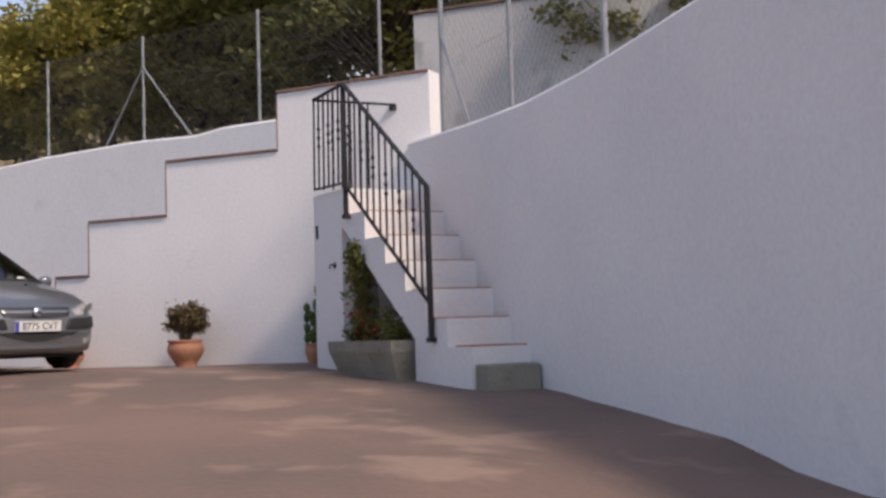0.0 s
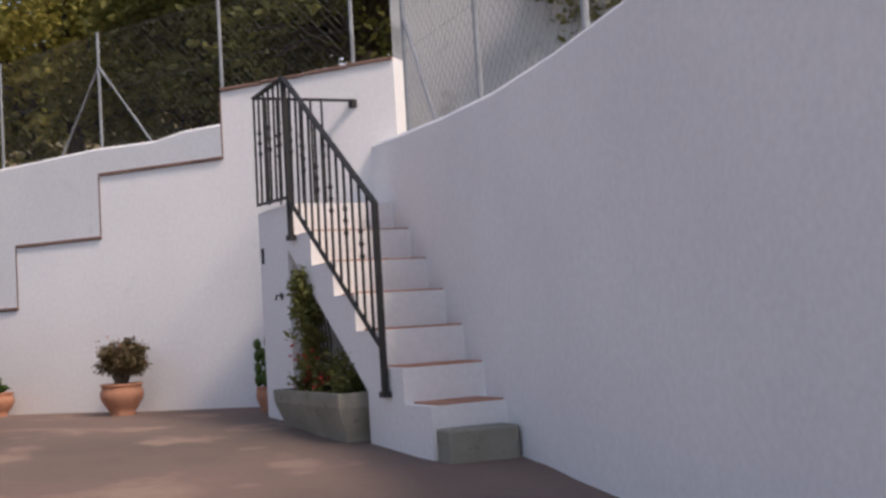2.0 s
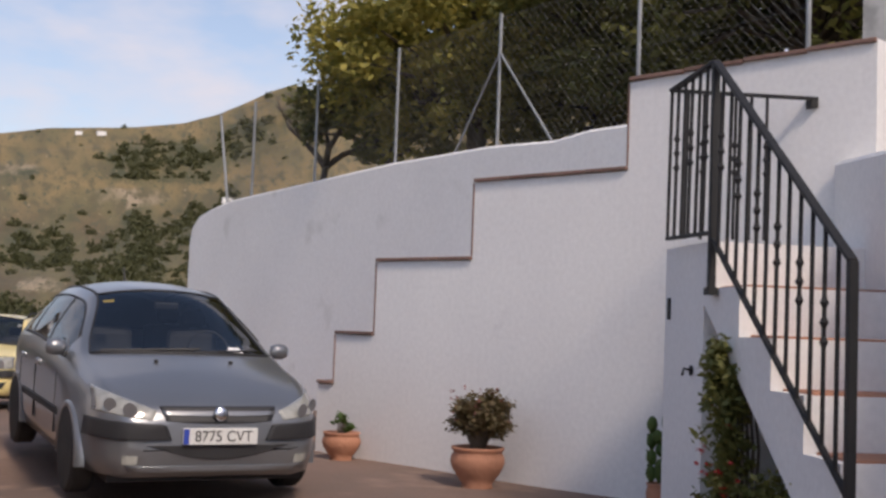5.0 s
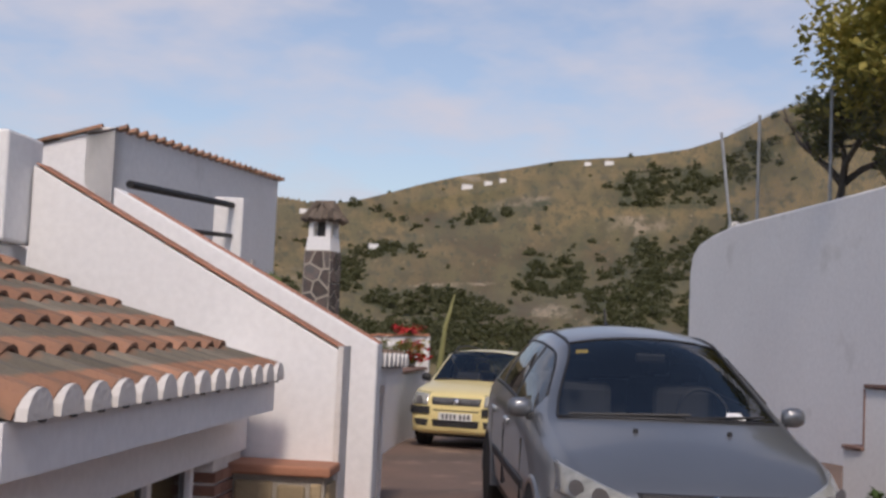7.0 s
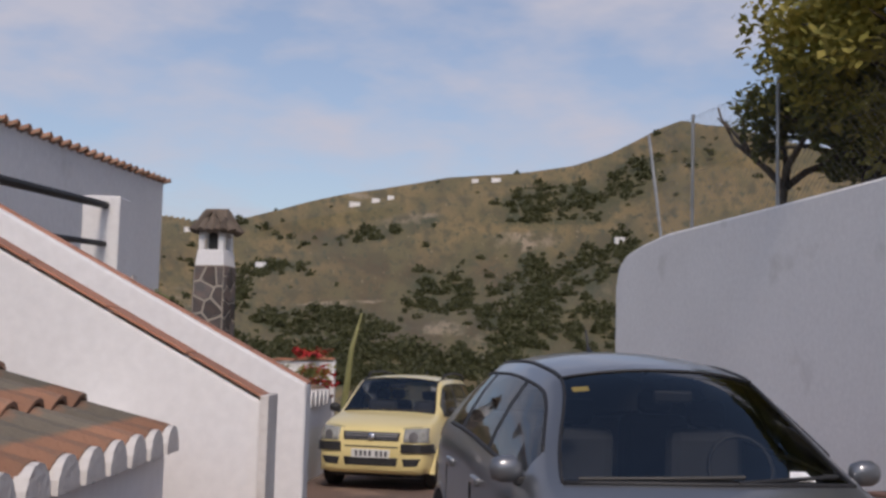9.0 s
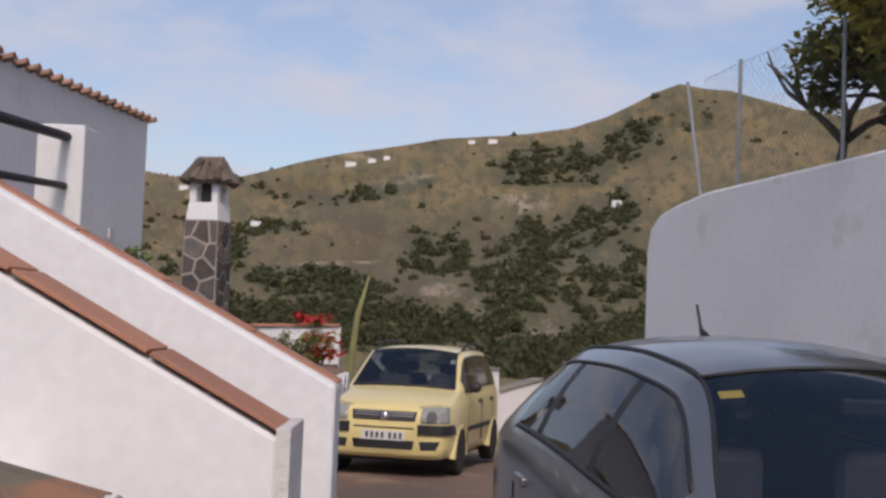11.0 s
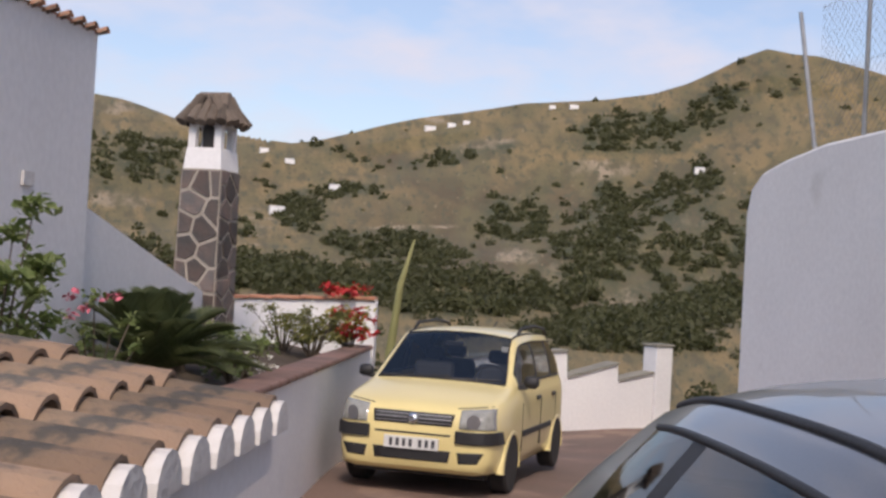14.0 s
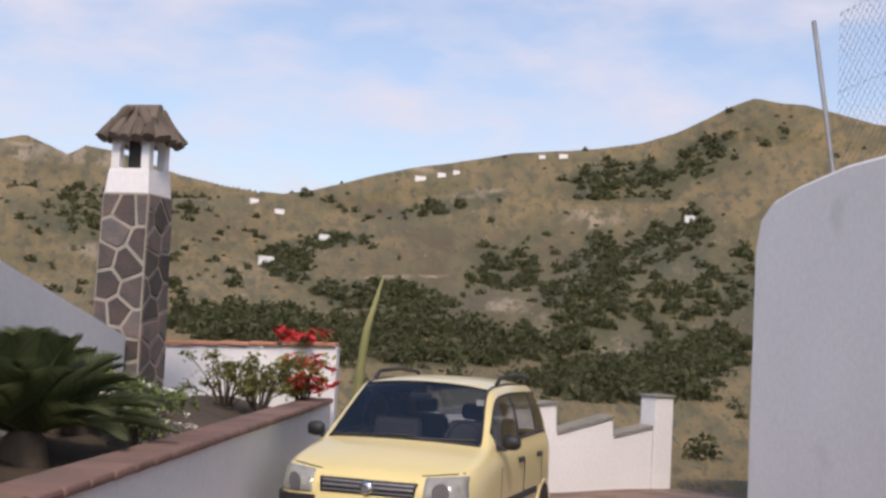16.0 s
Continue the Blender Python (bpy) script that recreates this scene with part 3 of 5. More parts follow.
TILE_MESH = barrel_tile()
OLD_TILE_MESH = barrel_tile(0.44, 0.105, 0.8, TILE_OLD)
bm = B()
lathe(bm, [(0.001, 0), (0.078, 0.0), (0.078, 0.03), (0.001, 0.03)], 16)
bmesh.ops.bisect_plane(bm, geom=bm.verts[:] + bm.edges[:] + bm.faces[:], plane_co=(0, 0, 0), plane_no=(0, 1, 0), clear_inner=True)
bm.transform(Matrix.Rotation(radians(90), 4, "X"))
END_MESH = mesh_of("tile_end", bm, MORTAR)
HOLE_MESH = mesh_of("drain_hole", rod(B(), (0, 0.0, 0), (0, -0.012, 0), 0.028, 10), BLACKP)


def tile_roof(name, x0, x1, y0, y1, z0, slope, label, old=False, tilt=0.0):
    """Eave at x0 on the drive's side, running from y0 to y1 and rising to x1."""
    root = thing(name, label, "roof", DRIVE @ pose(0, y0, z0) @ pose(0, 0, 0, -tilt) @ pose(0, -y0, -z0), kind="structure")
    run = x0 - x1
    bm = prism(B(), [(x0 + 0.02, 0, z0 - 0.02), (x1, 0, z0 + run * slope - 0.02), (x1, 0, z0 + run * slope - 0.12), (x0 + 0.02, 0, z0 - 0.12)], (0, y0, 0), (0, y1, 0))
    part("roof_deck", bm, TILE_OLD if old else TILE, root, "clay channel tiles and mortar under the cover tiles")
    part("fascia", box(B(), x0 + 0.021, x0 + 0.05, y0, y1, z0 - 0.15, z0 - 0.012), PLASTER, root, "white plastered eave edge")
    step, ang = 0.232 if old else 0.187, math.degrees(math.atan(slope))
    rng, gap = random.Random(5), 0.33 if old else 0.26
    n, rows = int((y1 - y0) / step), int(run / math.cos(radians(ang)) / gap) + 1
    for i in range(n):
        y = y0 + (i + 0.5) * (y1 - y0) / n
        for j in range(rows):
            s = j * gap - 0.06
            m = pose(x0 - s * math.cos(radians(ang)), y + rng.uniform(-0.008, 0.008), z0 + s * math.sin(radians(ang)) + 0.012) @ pose(0, 0, 0, 0, 0, 90 + rng.uniform(-1.5, 1.5)) @ pose(0, 0, 0, ang - 2.2 + rng.uniform(-0.8, 0.8))
            piece("roof_tile", OLD_TILE_MESH if old else TILE_MESH, root, m)
        end = pose(x0 + 0.066, y, z0 - 0.008) @ pose(0, 0, 0, 0, 0, 90) @ Matrix.Scale(1.24 if old else 1.0, 4)
        piece("tile_end", END_MESH, root, end)
        piece("drain_hole", HOLE_MESH, root, pose(x0 + 0.052, y + (y1 - y0) / n / 2, z0 + 0.004) @ pose(0, 0, 0, 0, 0, 90))
    return root


tile_roof("roof_porch", -0.30, -1.62, -3.0, -0.24, 1.79, 0.335, "weathered orange barrel tile roof with whitewashed tile ends")
tile_roof("roof_lower", -0.26, -2.1, 1.50, 4.25, 1.80, 0.18, "mossy brown barrel tile roof over a small doorway", True, 1.2)


def drive_walls():
    g = 0.2
    # stair parapets that rise away from the drive
    for name, y0, y1, top, out in (("wall_parapet_1", 0, 0.16, (1.92, 2.76), 1.56), ("wall_parapet_2", 1.26, 1.46, (1.94, 2.80), 1.62)):
        bm = prism(B(), [(0, 0, g), (0, 0, top[0]), (-out, 0, top[1]), (-out, 0, g)], (0, y0, 0), (0, y1, 0), 0.012)
        solid(name, bm, PLASTER, "white plastered sloping parapet beside outdoor steps", "wall", DRIVE, "structure")
    root = thing("coping_sloping", "thin terracotta tiles along the sloping parapet edge", "coping", DRIVE, kind="structure")
    sl = math.atan2(0.84, 1.56)
    for k in range(6):
        bm = box(B(), -0.292, -0.003, -0.006, 0.166, 0.002, 0.011, 0.002)
        part("coping_tile", bm, TERRA, root).matrix_basis = pose(0.012, 0, 1.92) @ pose(0, 0, 0, 0, math.degrees(sl)) @ pose(-k * 0.295, 0, 0)
    bm = box(B(), -0.004, 0.022, -0.03, 0.19, g, 1.94)
    part("coping_edge", bm, MORTAR, root, "grey rendered end strip")
    root = thing("coping_lower_roof", "terracotta verge tiles beside the mossy roof", "coping", DRIVE, kind="structure")
    sl = math.atan2(0.86, 1.62)
    for k in range(6):
        bm = box(B(), -0.29, -0.003, 0.03, 0.17, -0.004, 0.007, 0.002)
        part("verge_tile", bm, TERRA, root).matrix_basis = pose(0.0, 1.30, 1.94) @ pose(0, 0, 0, 0, math.degrees(sl)) @ pose(-k * 0.295, 0, 0)
    # steps between the parapets
    bm = B()
    for k in range(6):
        box(bm, -0.30 - k * 0.3, -0.02 - k * 0.3, 0.165, 1.255, g, 1.02 + 0.17 * k)
    solid("outdoor_steps", bm, TERRA, "terracotta tiled outdoor steps between two parapets", "steps", DRIVE, "structure")
    # porch front under the eave
    bm = B()
    box(bm, -0.62, -0.42, -3.0, -0.01, 1.44, 1.84)
    solid("wall_porch", bm, PLASTER, "white plastered beam below the porch eave", "wall", DRIVE, "structure")
    root = thing("brick_pier", "brown brick pier between porch window and wall", "pier", DRIVE)
    me = mesh_of("brick", box(B(), 0, 0.215, 0, 0.115, 0, 0.045, 0.004), BRICK)
    part("core", box(B(), -0.60, -0.435, -0.53, -0.06, 0.3, 1.437), MORTAR, root)
    for c in range(19):
        for k in range(4):
            piece("brick", me, root, pose(-0.635, -0.535 + k * 0.122 + (0.0), 0.32 + c * 0.0565))
    # stone plinth with brick cap
    root = thing("stone_plinth", "low wall of tan rubble stone with a brick cap", "wall", DRIVE, kind="structure")
    part("core", box(B(), -0.42, 0.0, -0.24, -0.004, 0.3, 1.35), JOINT, root)
    part("cap", box(B(), -0.46, 0.03, -0.28, -0.003, 1.353, 1.40, 0.012), TERRA, root, "terracotta brick cap")
    rng = random.Random(3)
    for r in range(5):
        x = -0.42
        while x < -0.06:
            w = min(rng.uniform(0.12, 0.22), 0.0 - x)
            bm = box(B(), x + 0.012, x + w - 0.012, -0.262, -0.22, 0.40 + r * 0.19, 0.40 + r * 0.19 + rng.uniform(0.15, 0.175), 0.012)
            part("stone", bm, TANSTONE, root)
            x += w
    for r in range(5):
        bm = box(B(), -0.01, 0.02, -0.2, -0.03, 0.40 + r * 0.19, 0.56 + r * 0.19, 0.012)
        part("stone", bm, TANSTONE, root)
    # porch windows
    for k in range(2):
        y1 = -0.62 - k * 1.25
        root = thing("window_%d" % (k + 1), "white framed porch window with dark glass", "window", DRIVE, kind="structure")
        for j in range(3):
            yy = y1 - j * 0.55
            part("window_frame", box(B(), -0.55, -0.49, yy - 0.05, yy, 0.45, 1.437, 0.006), PLASTER, root)
        part("window_frame", box(B(), -0.55, -0.49, y1 - 1.15, y1 - 0.05, 0.45, 0.52, 0.006), PLASTER, root)
        for j in range(2):
            o = part("pane", box(B(), -0.525, -0.515, y1 - j * 0.55 - 0.55, y1 - j * 0.55 - 0.05, 0.52, 1.437), PANE, root)
    # Solid block behind the panes; its dark colour stands in for interior shade.
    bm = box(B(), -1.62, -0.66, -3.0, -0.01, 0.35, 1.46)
    solid("wall_porch_inside", bm, DARK_FILL, "solid near-black block in place of the unlit porch interior", "wall", DRIVE, "structure")
    # terrace wall with pillar and rails above the porch roof
    bm = box(B(), -1.80, -1.63, -3.0, 0.16, g, 2.36, 0.01)
    solid("wall_terrace", bm, PLASTER, "white plastered low terrace wall above the porch roof", "wall", DRIVE, "structure")
    bm = box(B(), -1.86, -1.57, -0.26, 0.14, 2.364, 2.89, 0.015)
    solid("terrace_pillar", bm, PLASTER, "square white plastered terrace pillar", "pillar", DRIVE)
    root = thing("terrace_railing", "dark metal terrace railing of two bars", "railing", DRIVE)
    for z in (2.62, 2.93):
        part("rail", rod(B(), (-1.72, -2.95, z), (-1.72, -0.302, z), 0.022, 10), IRON, root)
    part("rail_post", rod(B(), (-1.72, -2.9, 2.36), (-1.72, -2.9, 2.93), 0.02, 8), IRON, root)
    # wall under the lower roof with its doorway
    bm = B()
    box(bm, -0.52, -0.34, 1.47, 3.2, g, 1.66)
    box(bm, -0.52, -0.34, 4.06, 4.2, g, 1.66)
    box(bm, -0.52, -0.34, 3.2, 4.06, 1.50, 1.66)
    box(bm, -1.85, -0.53, 4.05, 4.2, g, 1.66)
    solid("wall_lower", bm, PLASTER, "white plastered wall under the mossy roof", "wall", DRIVE, "structure")
    root = thing("door_1", "brown wooden door in a white wall", "door", DRIVE, kind="structure")
    part("door_leaf", box(B(), -0.48, -0.43, 3.26, 4.0, 0.4, 1.48, 0.006), WOOD, root)
    for a, b in ((3.2, 3.258), (4.002, 4.058)):
        part("door_frame", box(B(), -0.49, -0.36, a, b, 0.4, 1.497, 0.005), WOOD, root)


drive_walls()


def house():
    root = thing("house", "white house with a shaded side wall and tiled roof edge", "house", DRIVE)
    # gable end towards the yard, side wall along the drive
    bm = prism(B(), [(-2.21, 0, -1.0), (-2.21, 0, 3.40), (-5.5, 0, 2.55), (-5.5, 0, -1.0)], (0, 2.8, 0), (0, 3.0, 0))
    part("gable_wall", bm, PLASTER, root)
    bm = B()
    prism(bm, [(0, 2.8, -1.0), (0, 2.8, 3.40), (0, 8.03, 3.69), (0, 8.03, -1.0)], (-2.21, 0, 0), (-2.42, 0, 0))
    part("side_wall", bm, PLASTER_OLD, root)
    bm = prism(B(), [(-2.42, 0, -1.0), (-2.42, 0, 3.69), (-6, 0, 2.8), (-6, 0, -1.0)], (0, 7.83, 0), (0, 8.03, 0))
    part("far_wall", bm, PLASTER_OLD, root)
    bm = loft(B(), [[(-2.19, 2.78, 3.40), (-2.19, 8.06, 3.69)], [(-6.0, 2.78, 2.45), (-6.0, 8.06, 2.75)]], closed=False)
    bmesh.ops.solidify(bm, geom=bm.faces[:], thickness=0.06)
    roof = part("roof", bm, TILE, root)
    n = 25
    for k in range(n):
        y = 2.85 + k * (8.0 - 2.85) / (n - 1)
        piece("roof_tile", TILE_MESH, roof, pose(-2.13, y, 3.405 - 0.01 + (y - 2.8) * 0.0555) @ pose(0, 0, 0, 0, 0, 90) @ pose(0, 0, 0, -14) @ Matrix.Scale(0.45, 4))
    for k in range(10):
        piece("roof_tile", TILE_MESH, roof, pose(-2.3 - k * 0.33, 2.80, 3.39 - k * 0.085) @ pose(0, 0, 0, 0, 0, 90) @ pose(0, 0, 0, -14) @ Matrix.Diagonal((0.45, 1, 0.45, 1)))
    bm = box(B(), -2.205, -2.19, 6.95, 7.10, 2.62, 2.70)
    part("wall_plate", bm, MORTAR, root, "small grey plate fixed to the wall")
    # balcony pillar and rails in front of the side wall
    pil = thing("balcony_pillar", "small white square pillar with a rail end", "pillar", DRIVE)
    part("pillar", box(B(), -1.75, -1.51, 3.85, 4.10, 1.4, 3.03, 0.01), PLASTER, pil)
    part("top_rail", rod(B(), (-1.60, 1.47, 2.84), (-1.60, 4.11, 2.98), 0.025, 8), IRON, pil)
    part("middle_rail", rod(B(), (-1.60, 1.47, 2.60), (-1.60, 3.86, 2.72), 0.018, 8), IRON, pil)
    # sloping wall beyond the house corner
    bm = prism(B(), [(0, 8.032, -1.0), (0, 8.032, 2.58), (0, 11.25, 1.98), (0, 11.25, -1.0)], (-2.25, 0, 0), (-2.45, 0, 0))
    solid("wall_sloping", bm, PLASTER, "white plastered wall sloping down from the house corner", "wall", DRIVE, "structure")


house()


def cut(cell, at, nrm):
    """The part of a flat convex cell that lies behind a line."""
    out = []
    for p, q in zip(cell, cell[1:] + cell[:1]):
        a, b = (p - at).dot(nrm), (q - at).dot(nrm)
        if a <= 0:
            out.append(p)
        if a * b < 0:
            out.append(p.lerp(q, a / (a - b)))
    return out


def chimney():
    root = thing("chimney", "dark rubble stone chimney with white vented head and tiled cap", "chimney", DRIVE @ pose(-2.32, 11.56, 0, 0, 0, -12))
    w = 0.196
    part("core", loft(B(), [[(sx * k, sy * k, z) for sx, sy in ((-1, -1), (1, -1), (1, 1), (-1, 1))] for z, k in ((-1, w + 0.05), (3.10, w))]), JOINT, root, "pale mortar joints")
    rng = random.Random(11)
    for face in range(4):
        rot = Matrix.Rotation(face * math.pi / 2, 4, "Z")
        seeds = []
        for k in range(4000):
            q = Vector((rng.uniform(-w, w), rng.uniform(0.5, 3.08)))
            if all((q - o).length > 0.165 for o in seeds):
                seeds.append(q)
        for q in seeds:
            k = w + 0.05 * (3.1 - q.y) / 4.1
            cell = [Vector((-k + 0.008, 0.42)), Vector((k - 0.008, 0.42)), Vector((k - 0.008, 3.09)), Vector((-k + 0.008, 3.09))]
            for o in seeds:
                if o is not q and (o - q).length < 0.8:
                    nrm = (o - q).normalized()
                    cell = cut(cell, (o + q) / 2 - nrm * rng.uniform(0.008, 0.015), nrm)
            if len(cell) < 3:
                continue
            mid = sum(cell, Vector((0, 0))) / len(cell)
            lo, hi = [(p.x, -k + 0.012, p.y) for p in cell], [(mid.x + (p.x - mid.x) * 0.93, -k - 0.012, mid.y + (p.y - mid.y) * 0.93) for p in cell]
            bm = loft(B(), [lo, hi])
            bm.transform(rot)
            part("stone", bm, DARKSTONE, root)
    part("head", loft(B(), [[(sx * k, sy * k, z) for sx, sy in ((-1, -1), (1, -1), (1, 1), (-1, 1))] for z, k in ((3.103, 0.190), (3.27, 0.175), (3.30, 0.168))]), PLASTER, root, "white plastered chimney head")
    for sx in (-1, 1):
        for sy in (-1, 1):
            part("vent_post", box(B(), *sorted((sx * 0.165, sx * 0.095)), *sorted((sy * 0.165, sy * 0.095)), 3.303, 3.60), PLASTER, root)
    for face in range(4):
        arch_top = [(-0.095, 0, 3.60), (-0.095, 0, 3.46)] + [(-0.095 * math.cos(math.pi * i / 8), 0, 3.46 + 0.075 * math.sin(math.pi * i / 8)) for i in range(1, 8)] + [(0.095, 0, 3.46), (0.095, 0, 3.60)]
        bm = prism(B(), arch_top, (0, -0.162, 0), (0, -0.105, 0))
        bm.transform(Matrix.Rotation(face * math.pi / 2, 4, "Z"))
        part("vent_arch", bm, PLASTER, root)
    # Solid core coloured near-black, so the vent openings look dark.
    part("flue", box(B(), -0.07, 0.07, -0.07, 0.07, 3.303, 3.58), DARK_FILL, root, "near-black flue block inside the head")
    cap = part("cap", loft(B(), [[(sx * a, sy * b, z) for sx, sy in ((-1, -1), (1, -1), (1, 1), (-1, 1))] for a, b, z in ((0.23, 0.23, 3.56), (0.23, 0.23, 3.59), (0.15, 0.07, 3.78))]), CAPTILE, root, "weathered tiled cap")
    for face in range(4):
        for k in range(5):
            for j in range(2):
                x = (-0.20 + k * 0.10) * (1 - 0.2 * j)
                bm = rod(B(), (x, -0.262 + 0.11 * j, 3.53 + 0.115 * j + rng.uniform(-0.012, 0.012)), (x * 0.8, -0.14 + 0.09 * j, 3.685 + 0.10 * j), 0.050, 8, 0.04)
                bm.transform(Matrix.Rotation(face * math.pi / 2, 4, "Z"))
                part("cap_tile", bm, CAPTILE, cap)
    part("ridge_tile", rod(B(), (-0.15, 0, 3.79), (0.15, 0, 3.79), 0.045, 10), CAPTILE, cap)


chimney()


def flower_bed():
    bm = B()
    prism(bm, [(0, 4.62, 0.0), (0, 4.62, 1.50), (0, 11.9, 1.42), (0, 13.5, 1.40), (0, 13.5, 0.0)], (-0.95, 0, 0), (-1.15, 0, 0))
    solid("wall_flower_bed", bm, PLASTER, "low white retaining wall of a flower bed", "wall", DRIVE, "structure")
    root = thing("coping_flower_bed", "rounded brick coping on the flower bed wall", "coping", DRIVE, kind="structure")
    n = 30
    for k in range(n):
        y = 4.64 + k * (13.48 - 4.64) / n
        z = 1.50 - (y - 4.62) * 0.0112
        part("brick", box(B(), -1.18, -0.92, y + 0.004, y + 0.288, z + 0.003, z + 0.05, 0.018), COPING, root)
    bm = loft(B(), [[(-1.15, y, 1.30 - (y - 4.6) * 0.004), (-1.9, y, 1.42), (-2.9, y, 1.40)] for y in (4.65, 7, 9, 11, 13.5)], closed=False)
    solid("soil_bed", bm, SOIL, "dark soil in the raised flower bed", "soil", DRIVE, "structure")
    bm = prism(B(), [(-0.93, 0, 0), (-0.93, 0, 1.93), (-2.1, 0, 1.90), (-3.2, 0, 1.80), (-3.2, 0, 0)], (0, 13.6, 0), (0, 13.8, 0), 0.01)
    solid("wall_garden", bm, PLASTER, "white garden wall behind red flowers", "wall", DRIVE, "structure")
    root = thing("coping_garden", "terracotta tile coping on the garden wall", "coping", DRIVE, kind="structure")
    for k in range(8):
        part("coping_tile", box(B(), -1.215 - k * 0.28, -0.94 - k * 0.28, 13.56, 13.84, 1.935 - k * 0.012, 1.97 - k * 0.012, 0.008), TERRA, root)
    # boundary wall beyond the parked car
    a, b = Vector((-15.75, 22.6)), Vector((-14.93, 25.72))
    d = (b - a).normalized()
    m = Matrix(((d.x, -d.y, 0, a.x), (d.y, d.x, 0, a.y), (0, 0, 1, 0), (0, 0, 0, 1)))
    s = [0, 1.62, 2.48, 3.05]
    pts = [(0, 0, -0.5), (0, 0, 1.22), (1.62, 0, 1.33), (1.62, 0, 0.98), (2.48, 0, 1.17), (2.48, 0, 0.94), (3.12, 0, 1.05), (3.12, 0, -0.5)]
    bm = prism(B(), pts, (0, 0, 0), (0, 0.22, 0), 0.01)
    solid("wall_boundary", bm, PLASTER, "white boundary wall with a saw-tooth sloping top", "wall", m, "structure")
    root = thing("coping_boundary", "grey stone slabs on the boundary wall", "coping", m, kind="structure")
    for x0, z0, x1, z1 in ((0, 1.22, 1.62, 1.33), (1.64, 0.98, 2.48, 1.17), (2.5, 0.94, 3.1, 1.05)):
        part("coping_slab", prism(B(), [(x0, 0, z0 + 0.004), (x1, 0, z1 + 0.004), (x1, 0, z1 + 0.03), (x0, 0, z0 + 0.03)], (0, -0.03, 0), (0, 0.25, 0)), STONE, root)
    root = thing("gate_pillar", "white plastered gate pillar at the end of the wall", "pillar", m)
    part("shaft", box(B(), 3.13, 3.42, -0.03, 0.26, -0.5, 1.42, 0.012), PLASTER, root)
    part("cap", box(B(), 3.11, 3.44, -0.05, 0.28, 1.423, 1.46, 0.01), STONE, root)


flower_bed()


# ---- cars ----
def ease(keys, y):
    """A smooth curve through (place, value) keys that never swings past them."""
    x, v = [k[0] for k in keys], [k[1] for k in keys]
    if y <= x[0] or y >= x[-1]:
        return v[0] if y <= x[0] else v[-1]
    d = [(v[i + 1] - v[i]) / (x[i + 1] - x[i]) for i in range(len(x) - 1)]
    g = [d[0]] + [2 * p * q / (p + q) if p * q > 0 else 0.0 for p, q in zip(d, d[1:])] + [d[-1]]
    i = max(k for k in range(len(x) - 1) if x[k] <= y)
    h = x[i + 1] - x[i]
    t = (y - x[i]) / h
    return v[i] * (1 + 2 * t) * (1 - t) ** 2 + g[i] * h * t * (1 - t) ** 2 + v[i + 1] * t * t * (3 - 2 * t) + g[i + 1] * h * t * t * (t - 1)


def car_station(d, y):
    """Half a cross-section of the whole shell, from the sill up over the roof, bowed back towards the sides at the windscreen."""
    hw, zb, zs, zt, hr, zr = (ease(d[k], y) for k in ("width", "low", "belt", "top", "edge", "edge_z"))
    bow = ease(d["bow"], y)
    lift = zr - zs
    p = [(0, zb), (hw * 0.78, zb), (hw * 0.945, zb + 0.03), (hw * 0.985, zb + 0.14), (hw, zb + (zs - zb) * 0.5), (hw * 0.995, zs - 0.15), (hw * 0.975, zs - 0.055), (hw * 0.94, zs)]
    bx = hw * 0.94
    for t in (0.06, 0.3, 0.6, 0.87):
        p.append((bx + (hr - bx) * t + 0.03 * min(1, lift / 0.3) * math.sin(math.pi * t), zs + lift * t))
    p.append((hr, zr))
    for u in (0.07, 0.2, 0.4, 0.6, 0.8, 1.0):
        p.append((hr * (1 - u), zr + (zt - zr) * (1 - (1 - u) ** 2.3)))
    return [(x, y + bow * min(1.0, x / max(hr, 0.01)) ** 2, z) for x, z in p]


